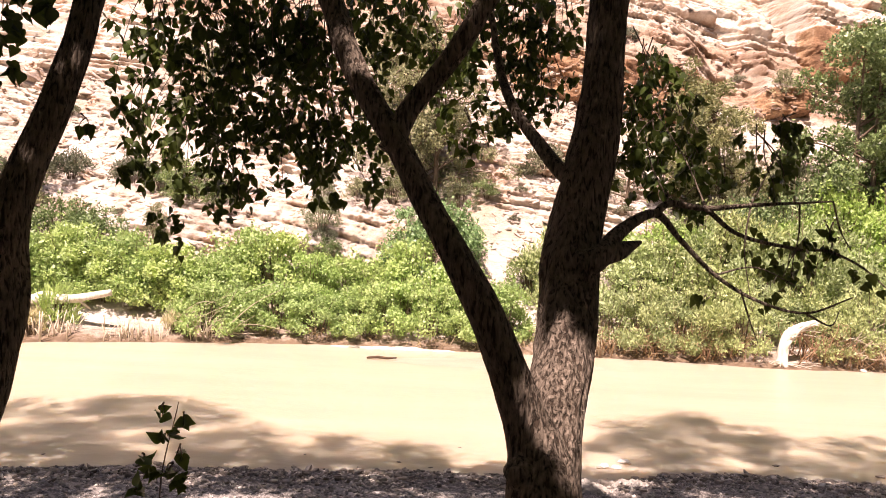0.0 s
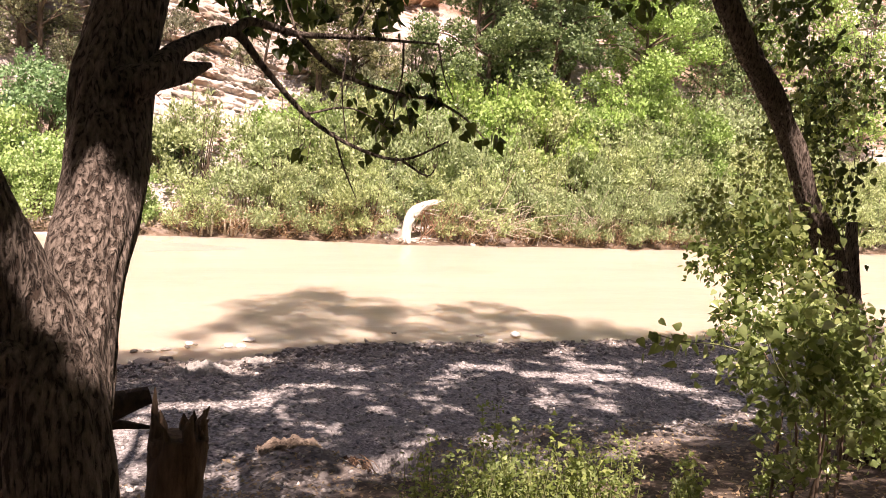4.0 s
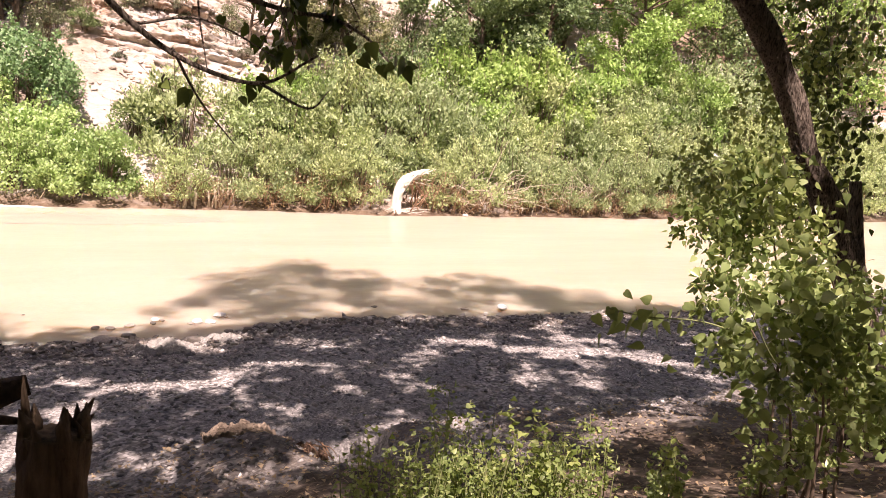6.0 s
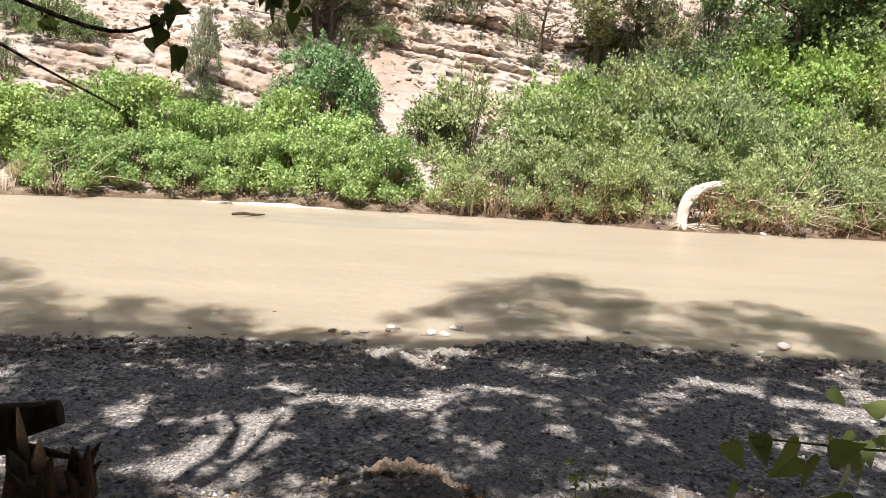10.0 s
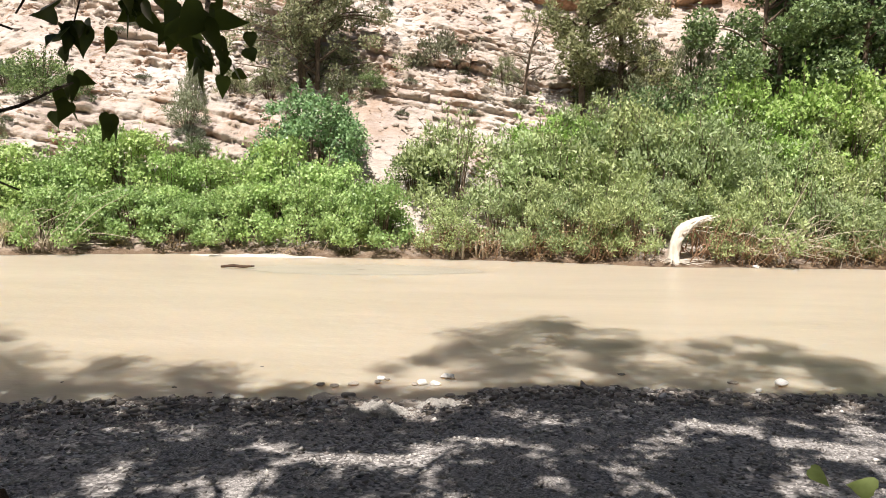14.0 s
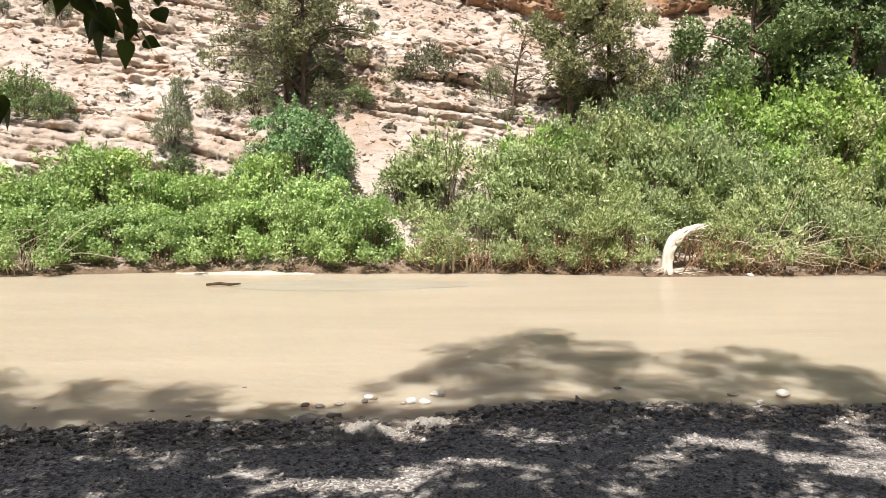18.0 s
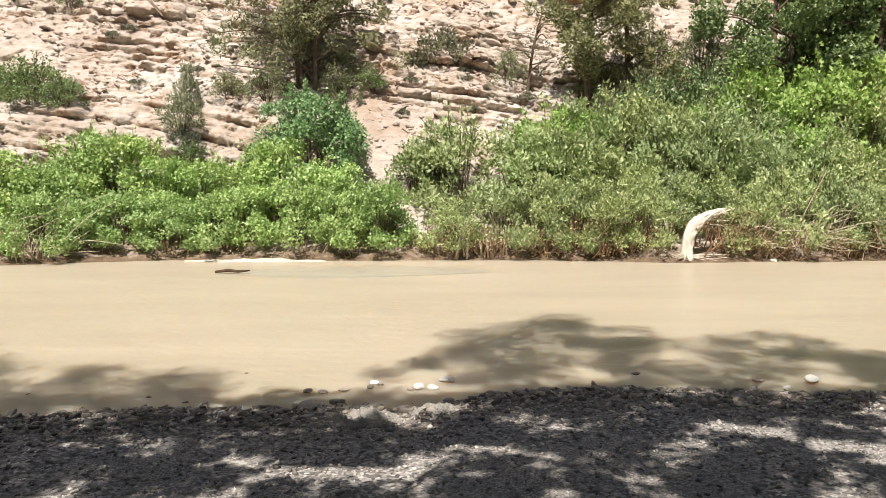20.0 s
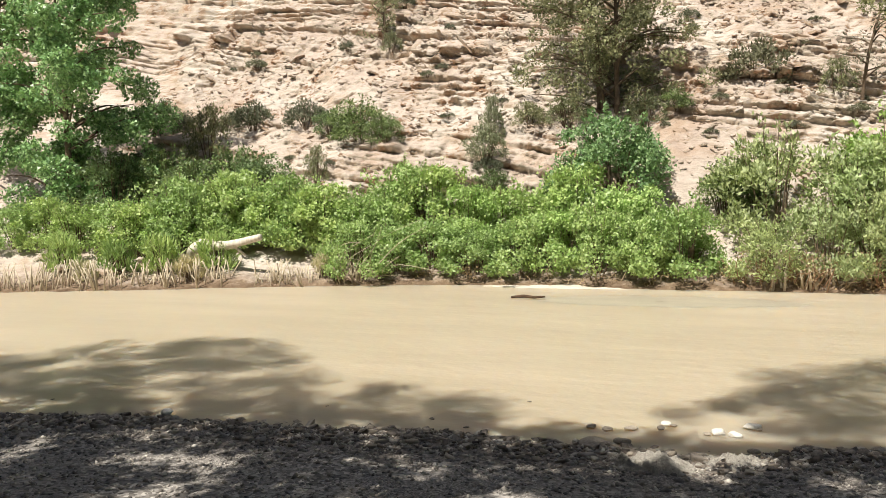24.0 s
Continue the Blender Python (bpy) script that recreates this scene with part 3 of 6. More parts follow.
def hill_point(x, s):
    """The rock surface: beds of broken angular blocks with open joints, and scree between."""
    y, z = hill_base(x, s)
    up = np.clip((s - 31.0) / 2.5, 0, 1)
    h = z + 0.17 * x + 0.33 * np.clip((z - 6) / 6, 0, 1) * np.clip(x - 2, 0, 30) + 2.0 * (fbm(x * 0.06, z * 0.12, 2, 2) - 0.5) + 0.3 * (fbm(x * 0.5, z * 0.4, 2, 1) - 0.5)
    k = np.clip(np.searchsorted(LAYER, h), 1, len(LAYER) - 1)
    lo, hi = LAYER[k - 1], LAYER[k]
    th = hi - lo
    f = (h - lo) / th
    high = np.clip((s - 42.0) / 3.0, 0, 1)
    # where beds stand out: the low ledge, the broken beds, the upper cliffs; scree and sand elsewhere
    beds = zone(x, s, -8.5, 34.2, 5.5, 1.5) + 0.9 * zone(x, s, 5.0, 37.6, 4.5, 2.6) + 0.45 * zone(x, s, -13, 43.5, 9, 2.6) + 0.7 * zone(x, s, -20, 36.5, 5, 2.5) + high * np.clip(0.5 + (x + 2) / 8, 0.5, 1)
    beds = np.clip(beds + 0.9 * np.clip(fbm(x * 0.2 + 5, s * 0.25, 3, 3) * 3.4 - 1.6, 0, 1), 0, 1)
    sand = np.clip(zone(x, s, 2.0, 33.6, 2.6, 2.6) + 0.8 * zone(x, s, -4.5, 36.6, 2.0, 1.6), 0, 1)
    bare = np.maximum(np.clip(beds, 0.08, 1) * (1 - 0.85 * sand), 0.06)
    # blocks along each bed: each with its own push and tilted face
    wide = 0.5 + 2.6 * LAYER_AMP[k]
    along = x / wide + 2.0 * fbm(x * 0.25, k * 2.3, 2) + k * 0.37
    g = along - np.floor(along)
    push, skew, lean = cells(along, k, 1), cells(along, k, 2), cells(along, k, 3)
    show = np.clip(fbm(x * 0.22 + k * 3.7, k * 1.7, 2, 1) * 5.0 - 1.5, 0.12, 1) * np.where(LAYER_AMP[(k * 3) % 170] < 0.3, 0.35, 1.0)
    show = np.maximum(show, 0.85 * zone(x, s, -8.0, 34.2, 5.0, 1.4))
    lip = np.where(f < 0.8, 1 - 0.25 * f - 0.3 * (lean - 0.3) * f, (0.8 - 0.24 * (lean - 0.3)) * (1 - f) / 0.2)
    d = (0.12 + 1.15 * th) * show * (0.15 + 1.1 * push + 0.5 * (skew - 0.5) * (g - 0.5)) * lip * bare
    # thin strata that stand out along the low ledge and the upper cliffs
    fine = h * 3.4 + 0.5 * (fbm(x * 0.7, s * 0.2, 2, 2) - 0.5)
    kf = np.floor(fine).astype(int)
    strata = np.clip(zone(x, s, -8.0, 34.2, 5.0, 1.6) + 0.7 * high + 0.6 * zone(x, s, 5.0, 37.6, 4.5, 2.6), 0, 1)
    strata = strata * np.clip(fbm(x * 0.45 + 3, s * 0.7 + kf * 0.4, 3, 3) * 5.0 - 1.9, 0.1, 1)
    d = d * (1 - 0.45 * strata) + strata * (0.42 * (cells(x * 0.55 + kf * 0.7, kf, 1) - 0.4) + 0.1 * (cells(x * 2.1 + kf * 0.3, kf, 2) - 0.5) - 0.2 * np.exp(-((fine - kf) / 0.22) ** 2))
    # smaller broken pieces within each block
    a2, k2 = along * 2.7 + 1.3 * np.floor(f * 2.3), k * 3 + np.floor(f * 2.3).astype(int)
    g2 = a2 - np.floor(a2)
    d = d + (cells(a2, k2, 2) - 0.5 + 0.6 * (cells(a2, k2, 3) - 0.5) * (g2 - 0.5)) * 0.42 * show * bare * np.clip(th * 2.2, 0.3, 1)
    joint = np.clip(1 - np.minimum(g, 1 - g) * wide / 0.09, 0, 1) * (push > 0.4)
    d = d - joint * 0.2 * bare - (0.12 + 0.6 * push) * (1 + high) * np.exp(-(f * th / 0.1) ** 2) * show * bare
    # long sheer rust-brown walls under the upper slope
    for over, wall, deep in cliffs(x, z):
        d = d * (1 - 0.6 * wall * np.clip(over / 0.2, 0, 1) * np.clip((3 - over) / 0.5, 0, 1))
        d = d + wall * (0.6 * np.clip(over / 0.15, 0, 1) + np.clip(over, 0, deep) * 1.05) * np.clip((deep + 7 - over) / 5, 0, 1)
    # scree: angular lumps at two sizes, tilted along the beds
    loose = 1 - 0.8 * sand
    for q, r, t in ((1.3, 0.2, 1), (3.1, 0.15, 2), (6.0, 0.08, 3)):
        u, v = x * q * 0.8 + 0.6 * s + 1.4 * vnoise(x * 0.7, s * 0.7), s * q * 1.1 - 0.3 * x * q + 1.8 * vnoise(x * 0.9, s * 0.9, 2)
        iu, iv = np.floor(u), np.floor(v).astype(int)
        d = d + r * loose * (cells(u + iv * 0.43, iv, t) - 0.5 + 0.8 * (cells(u + iv * 0.43, iv, t + 1) - 0.5) * (u + iv * 0.43 - np.floor(u + iv * 0.43) - 0.5) + 0.12 * (v - iv - 0.5))
    d = d + 0.22 * (fbm(x * 1.5, s * 1.5, 3, 1) - 0.5)
    d = d * up
    mud = (1 - up) * 0.22 * (fbm(x * 1.1, s * 1.6, 3) - 0.5)
    return y - d * 0.9, z + d * 0.15 + mud


hx = axis([(-150, -34, 4), (-34, -24, 0.3), (-24, 14, 0.09), (14, 27, 0.11), (27, 44, 0.4), (44, 150, 4)])
hs = axis([(27.6, 31, 0.2), (31, 46, 0.05), (46, 55, 0.08), (55, 60, 0.3), (58, 120, 2.5)])
X, S = np.meshgrid(hx, hs)
Yh, Zh = hill_point(X, S)
hill = link("hillside", quick_mesh("hillside", np.stack([X, Yh, Zh], -1).reshape(-1, 3), grid_faces(len(hs), len(hx)), ROCK))
FX, FS = np.meshgrid((hx[1:] + hx[:-1]) / 2, (hs[1:] + hs[:-1]) / 2)
fz = hill_base(FX, FS)[1]
rusty = np.zeros(FX.shape, bool)
for over, wall, deep in cliffs(FX, fz):
    rusty |= (wall > 0.3) & (over > -0.02) & (over < deep + 0.05)
hill.data.materials.append(RUST)
hill.data.polygons.foreach_set("material_index", rusty.ravel().astype(np.int32))
tagged(hill, "pale layered sandstone hillside with broken rust-stained ledges", "hillside", kind="structure")


def on_hill(x, s):
    y, z = hill_point(np.array([float(x)]), np.array([float(s)]))
    return float(y[0]), float(z[0])


# ---- shrubs and trees of the far bank ----
def foliage_arrays(rng, clumps, per, size, upright=0.3, shell=0.55):
    """Leaf places, tips, facings and lengths on uneven clumps of (x, y, z, radius)."""
    at, tip, face, ln = [], [], [], []
    for cx, cy, cz, r in clumps:
        n = max(8, int(per * r * r))
        d = ball(n, rng)
        rad = r * (shell + (1 - shell) * rng.rand(n, 1) ** 0.5) * (1 + 0.25 * rng.normal(size=(n, 1)) * 0.5)
        p = np.array([cx, cy, cz]) + d * rad * np.array([1, 1, 0.85])
        at.append(p)
        tip.append(d * 0.5 + rng.normal(size=(n, 3)) * 0.6 + np.array([0, 0, upright]))
        face.append(d * 1.2 + rng.normal(size=(n, 3)) * 0.5 + np.array([-0.05, -0.2, 0.45]))
        ln.append(size * (0.6 + 0.8 * rng.rand(n)))
    return np.vstack(at), np.vstack(tip), np.vstack(face), np.concatenate(ln)


def shrub(seed, label, leafmat, radius=1.3, height=2.4, size=0.075, leaves=5500, narrow=0.7, upright=0.4, base_z=0.08, sprays=15, stemmat=None, name="shrub", category="shrub", lumps=34):
    rng = np.random.RandomState(seed)
    root = thing(name, label, category)
    clumps = []
    for i in range(lumps):
        a, q = rng.rand() * 6.283, math.sqrt(rng.rand())
        top = height * math.sqrt(max(0.05, 1 - 0.72 * q * q))
        z = base_z + (top - base_z) * (0.08 + 0.86 * rng.rand() ** 0.6)
        r = (0.13 + 0.22 * rng.rand()) * radius
        clumps.append((math.cos(a) * q * radius * 0.9, math.sin(a) * q * radius * 0.9, z, r))
    for i in range(lumps // 3):
        a, q = rng.rand() * 6.283, 0.55 + 0.45 * rng.rand()
        clumps.append((math.cos(a) * q * radius, math.sin(a) * q * radius, base_z + (0.06 + 0.16 * rng.rand()) * height, (0.18 + 0.16 * rng.rand()) * radius))
    stems, tips_at, tips_t = [], [], []
    for i in range(sprays):
        a, lean = rng.rand() * 6.283, 0.15 + 0.55 * rng.rand()
        top = height * (0.8 + 0.36 * rng.rand()) * (1 - 0.3 * lean)
        p0 = np.array([math.cos(a) * 0.15 * radius, math.sin(a) * 0.15 * radius, -0.25])
        p2 = np.array([math.cos(a) * lean * radius * 1.25, math.sin(a) * lean * radius * 1.25, top])
        p1 = (p0 + p2) / 2 + np.array([0, 0, 0.12 * height])
        ln = smooth_line([p0, p1, p2], 3)
        stems.append(np.column_stack([ln, np.linspace(0.03, 0.006, len(ln))]))
        n = leaves // 90
        t = rng.rand(n, 1) * 0.6 + 0.42
        pts = p1 + (p2 - p1) * (t * 1.6 - 0.6) + rng.normal(size=(n, 3)) * 0.07
        tips_at.append(pts)
        tips_t.append(unit(p2 - p1) * 0.8 + rng.normal(size=(n, 3)) * 0.55)
    link("thicket", tube_mesh("shrub_stems", stems, stemmat or STEMS, 4), root)
    at, tip, face = [], [], []
    whole = sum(c[3] ** 2 for c in clumps)
    mid = np.array([0, 0, height * 0.3])
    for c in clumps:
        n = int(leaves * c[3] ** 2 / whole)
        o = np.array(c[:3])
        away = unit(o - mid + np.array([0, 0, 0.15]))
        d = ball(n, rng)
        d = np.where((d @ away)[:, None] < -0.25, -d, d)
        p = o + d * c[3] * (0.8 + 0.24 * rng.normal(size=(n, 1))) * np.array([1, 1, 0.8])
        at.append(p)
        tip.append(d * 0.5 + rng.normal(size=(n, 3)) * 0.6 + np.array([0, 0, upright]))
        face.append(d * 1.2 + rng.normal(size=(n, 3)) * 0.42 + np.array([-0.1, -0.5, 0.7]))
    sa, st = np.vstack(tips_at), np.vstack(tips_t)
    at, tip = np.vstack(at + [sa]), np.vstack(tip + [st])
    face = np.vstack(face + [rng.normal(size=sa.shape) + np.array([0, -0.3, 0.6])])
    ln = size * (0.55 + 0.9 * rng.rand(len(at)))
    keep = at[:, 2] > base_z * 0.4
    link("foliage", leaf_cloud("shrub_foliage", at[keep], tip[keep], face[keep], ln[keep], leafmat, narrow=narrow), root)
    return root


def spread(root, places, group, rng):
    """Copies of a plant at rows of x, s, scale; the first row takes the plant itself."""
    for i, (x, s, k, zk) in enumerate(places):
        y, z = on_hill(x, s)
        m = Matrix.LocRotScale((x, y, z - 0.05), Euler((0, 0, rng.rand() * 6.283)), (k, k, k * zk))
        if i == 0:
            tagged(root, group=group)
            root.matrix_basis = m
        else:
            c = copy_thing(root, Matrix())
            c.matrix_basis = m


PLANTS = np.random.RandomState(11)


def band(x0, x1, step, s, ds, k0, k1, zk=1.0, rng=PLANTS):
    out = []
    for x in np.arange(x0, x1, step):
        out.append((x + rng.uniform(-0.3, 0.3) * step, s + rng.uniform(-ds, ds), rng.uniform(k0, k1), zk * rng.uniform(0.85, 1.15)))
    return out


bright = [shrub(20 + i, "bright green round-leaved shrub at the water's edge", BRIGHT, 1.35, 2.2, 0.1, 5600, 0.85, base_z=0.08) for i in range(3)]
left_band = [(2.2, 29.4, 0.62, 0.85), (1.6, 30.6, 0.7, 0.9)] + band(-8.2, 2.5, 0.95, 29.25, 0.3, 0.7, 0.98) + band(-16.5, -8.2, 0.95, 30.9, 0.4, 0.72, 1.0) + band(-15.5, -6, 1.3, 31.2, 0.5, 0.9, 1.2) + band(-22, -16, 1.3, 30.6, 0.6, 0.7, 1.0) + band(-5.6, 1.4, 1.5, 30.8, 0.4, 0.85, 1.1)
for i in range(3):
    spread(bright[i], left_band[i::3], "bright shrubs along the far bank", PLANTS)
olive = [shrub(30 + i, "olive-green willow-leaved shrub with upright shoots", OLIVE, 1.45, 2.9, 0.15, 5000, 0.42, 0.7, base_z=0.06, sprays=14) for i in range(3)]
right_band = band(4.75, 30, 1.2, 29.0, 0.2, 0.66, 0.9) + band(30, 46, 1.9, 29.2, 0.2, 0.8, 1.0) + band(5.2, 46, 1.7, 31.2, 0.4, 0.95, 1.2) + band(9, 46, 1.8, 32.8, 0.5, 1.0, 1.3) + band(22, 40, 2.6, 34.6, 0.6, 1.2, 1.6)
right_band = [(x, s + (1.3 if 10.6 < x < 14.0 and s < 29.6 else 0), k, q) for x, s, k, q in right_band]
for i in range(3):
    spread(olive[i], right_band[i::3], "willow shrubs along the far bank", PLANTS)
lime = [shrub(40 + i, "lime-green leafy shrub behind the willows", LIME, 1.3, 2.6, 0.11, 4800, 0.8) for i in range(2)]
lime_places = [(8.3, 32.3, 1.1, 1.15), (9.6, 32.6, 1.0, 1.1), (18.5, 33.6, 1.3, 1.25), (20.3, 33.9, 1.4, 1.2), (22.5, 33.8, 1.3, 1.2), (16, 33.6, 1.3, 1.2), (25, 34, 1.4, 1.2), (27.5, 34.2, 1.5, 1.2), (17.2, 32.2, 1.1, 1.2), (14.2, 32.6, 1.1, 1.2), (21.5, 32.2, 1.1, 1.25), (29.5, 33, 1.4, 1.2)]
for i in range(2):
    spread(lime[i], lime_places[i::2], "lime-green shrubs", PLANTS)
round_bush = shrub(50, "tall rounded bright green bush on the slope", MIDGREEN, 2.1, 3.6, 0.115, 13500, 0.85, sprays=18, lumps=52)
spread(round_bush, [(-0.6, 32.5, 0.93, 1.0)], "tall bushes", PLANTS)
dark_bush = shrub(51, "dense dark green bush", DEEP, 1.3, 2.2, 0.105, 4500, 0.7)
spread(dark_bush, [(3.3, 32.0, 0.8, 1.1), (4.2, 32.2, 0.6, 1.1), (-11.6, 36.1, 0.98, 0.85), (-13.0, 36.5, 0.62, 0.85), (-10.1, 35.6, 0.62, 0.9), (-22.8, 38.0, 0.9, 0.9), (14.5, 35.0, 1.2, 1.1), (12.6, 34.6, 1.1, 1), (-5.0, 33.2, 0.5, 1.0), (-19, 34.6, 1.0, 0.9), (-17.2, 33.6, 1.0, 0.9), (-20.8, 33.6, 1.2, 1.0), (-15.4, 33.6, 1.0, 1.0), (-14.0, 33.2, 1.0, 0.9), (1.6, 36.4, 0.45, 0.8)], "dark bushes", PLANTS)
sage = shrub(52, "low grey-green sage bush on bare rock", SAGE, 0.9, 0.9, 0.11, 2400, 0.5, 0.6, 0.05)
sage_places = [(4.4, 37.7, 1.3, 1.15), (-5.2, 34.2, 0.6, 0.8), (-9, 39.5, 0.4, 0.8), (-14.6, 37.3, 1.1, 1.1), (-17.7, 37.9, 1.1, 1.1), (-19.4, 38.3, 0.8, 0.9), (7.8, 36.2, 0.5, 0.6), (-22, 38.5, 0.9, 1.0), (1.8, 41.5, 0.5, 0.8), (-3.5, 42, 0.6, 0.7), (12.5, 42.5, 0.7, 0.9), (-14.6, 41.5, 0.5, 0.9), (5.6, 35.2, 0.4, 0.7), (-7.8, 36.8, 0.4, 0.6), (-20, 41.5, 0.6, 0.8), (-12.5, 44, 0.7, 0.9), (9, 47, 0.8, 1), (0, 47.5, 0.8, 1), (-9.5, 46.5, 0.6, 1), (16, 46, 0.6, 0.8)] + [(PLANTS.uniform(-22, 14), PLANTS.uniform(34.5, 46), PLANTS.uniform(0.16, 0.34), PLANTS.uniform(0.6, 1.0)) for _ in range(44)]
spread(sage, sage_places, "sage bushes on the slope", PLANTS)
olive_bush = shrub(53, "small olive-green juniper bush on a ledge", JUNIPER, 1.0, 1.7, 0.11, 3000, 0.42, 0.8, 0.05)
spread(olive_bush, [(-5.4, 34.6, 0.85, 0.9), (-5.55, 35.3, 0.5, 2.2), (-4.2, 35.9, 0.7, 0.8), (-18.7, 36.4, 1.1, 1.35), (-11.8, 33.7, 0.45, 1.9), (-12.0, 41.3, 0.55, 0.9), (7.2, 37.0, 0.7, 1.1), (-2.6, 35.9, 0.9, 0.7), (0.4, 36.2, 0.8, 0.8), (13.5, 37.5, 1.1, 1.2), (15.2, 37.3, 1.2, 1.2), (-21, 36, 0.9, 1), (17.5, 44.5, 0.8, 1), (12.4, 35.6, 1.0, 1.3)], "juniper bushes", PLANTS)


def far_tree(name, label, seed, height, spread_r, leafmat, at, lean=(0, 0), size=0.16, per=260, narrow=0.6, low=0.3, limbs=9, sparse=0, trunks=1, trunk_r=0.16, tuft=1.0, category="tree"):
    rng = np.random.RandomState(seed)
    root = thing(name, label, category, at)
    clumps, limb_lines = [], []
    for tkk in range(trunks):
        off = np.array([rng.uniform(-0.5, 0.5), rng.uniform(-0.3, 0.3), 0]) * (trunks > 1) * spread_r * 0.5
        top = np.array([lean[0], lean[1], height * 0.92]) + off * 1.6
        mid = np.array([lean[0] * 0.35, lean[1] * 0.35, height * 0.45]) + off + rng.normal(size=3) * 0.15
        ln = smooth_line([np.array([0, 0, -0.6]) + off * 0.6, mid, top], 8)
        trunk = np.column_stack([ln, np.linspace(trunk_r, 0.03, len(ln))])
        link("trunk", tube_mesh("far_trunk", [trunk], STEMS, 8, 0.15, seed), root)
        for i in range(limbs):
            f = low + (1 - low) * (i + rng.rand()) / limbs
            o = ln[int(f * (len(ln) - 1))]
            a = rng.rand() * 6.283
            reach = spread_r * (0.55 + 0.5 * rng.rand()) * math.sin(min(1.0, 1.18 - 0.75 * (f - low) / (1 - low)) * 1.5708)
            end = o + np.array([math.cos(a) * reach, math.sin(a) * reach * 0.85, (0.15 + 0.35 * rng.rand()) * reach])
            q = smooth_line([o, (o + end) / 2 + np.array([0, 0, 0.12 * reach]) + rng.normal(size=3) * 0.1, end], 5)
            limb_lines.append(np.column_stack([q, np.linspace(trunk_r * 0.4, 0.015, len(q))]))
            for g in np.linspace(0.35, 1.05, 4):
                c = o + (end - o) * g + rng.normal(size=3) * 0.22 * spread_r * 0.5
                clumps.append((*c, (0.14 + 0.2 * rng.rand()) * spread_r * tuft * (0.55 if sparse else 0.66)))
    for q in limb_lines:
        link("limb", tube_mesh("far_limb", [q], STEMS, 5), root)
    arr = foliage_arrays(rng, clumps, per * (1 if sparse else 2.0), size, 0.3, 0.66)
    link("crown", leaf_cloud("far_crown", *arr, leafmat, narrow=narrow), root)
    return root


def plant_tree(x, s, **kw):
    y, z = on_hill(x, s)
    return far_tree(at=(x, y, z), **kw)


plant_tree(-1.1, 36.8, name="juniper_tree", label="old grey-green juniper tree with dead twigs on the slope", seed=61, height=7.6, spread_r=3.5, leafmat=JUNIPER, lean=(-0.7, 0), size=0.135, per=1050, narrow=0.5, low=0.07, limbs=22, sparse=1, trunks=3, trunk_r=0.13, tuft=0.78)
plant_tree(10.2, 35.8, name="olive_tree", label="sparse leaning olive-grey tree with bent trunk", seed=62, height=6.8, spread_r=2.5, leafmat=OLIVETREE, lean=(0.3, 0), size=0.15, per=1700, narrow=0.5, low=0.16, limbs=21, sparse=1, tuft=0.95)
plant_tree(12.0, 36.6, name="olive_tree", label="tall olive-grey tree with drooping twigs on the slope", seed=82, height=6.2, spread_r=2.1, leafmat=OLIVETREE, lean=(-0.6, 0), size=0.14, per=1700, narrow=0.5, low=0.14, limbs=19, sparse=1, tuft=0.95)
plant_tree(7.9, 36.7, name="bare_tree", label="small half-dead tree with grey twigs", seed=63, height=3.4, spread_r=1.5, leafmat=SAGE, lean=(0.6, 0), size=0.11, per=260, narrow=0.4, low=0.2, limbs=14, sparse=1, trunk_r=0.08)
plant_tree(18.3, 35.6, name="poplar_tree", label="large dark green poplar tree below the cliff", seed=64, height=9.6, spread_r=3.6, leafmat=DEEP, size=0.155, per=518, low=0.12, limbs=19, trunks=2, narrow=0.8, tuft=0.85)
plant_tree(22.6, 36.4, name="poplar_tree", label="large dark green poplar tree below the cliff", seed=65, height=9.0, spread_r=3.4, leafmat=DEEP, size=0.155, per=518, low=0.12, limbs=17, trunks=2, narrow=0.8, tuft=0.85)
plant_tree(27.5, 35.8, name="poplar_tree", label="broad mid-green poplar tree on the far bank", seed=66, height=8.6, spread_r=3.6, leafmat=LIME, size=0.155, per=438, low=0.15, limbs=17, narrow=0.8, tuft=0.85)
plant_tree(33, 35.5, name="poplar_tree", label="tall dark green poplar tree on the far bank", seed=67, height=9.6, spread_r=3.8, leafmat=DEEP, size=0.15, per=160, low=0.12, limbs=17, narrow=0.8)
plant_tree(24.8, 39.5, name="poplar_tree", label="large dark green poplar tree below the cliff", seed=72, height=9.5, spread_r=3.6, leafmat=DEEP, size=0.155, per=491, low=0.1, limbs=17, trunks=2, narrow=0.8, tuft=0.85)
plant_tree(30.5, 38.6, name="poplar_tree", label="tall green poplar tree below the cliff", seed=73, height=10.5, spread_r=3.8, leafmat=LIME, size=0.155, per=438, low=0.1, limbs=19, narrow=0.8, tuft=0.85)
plant_tree(37, 37.5, name="poplar_tree", label="tall dark green poplar tree on the far bank", seed=74, height=11.5, spread_r=4.2, leafmat=DEEP, size=0.22, per=105, low=0.1, limbs=19, narrow=0.8)
plant_tree(35, 41.5, name="poplar_tree", label="tall green poplar tree below the cliff", seed=75, height=11, spread_r=4.2, leafmat=DEEP, size=0.22, per=105, low=0.1, limbs=19, narrow=0.8)
plant_tree(41, 35.0, name="poplar_tree", label="tall green poplar tree on the far bank", seed=76, height=11.5, spread_r=4.4, leafmat=LIME, size=0.22, per=98, low=0.1, limbs=19, narrow=0.8)
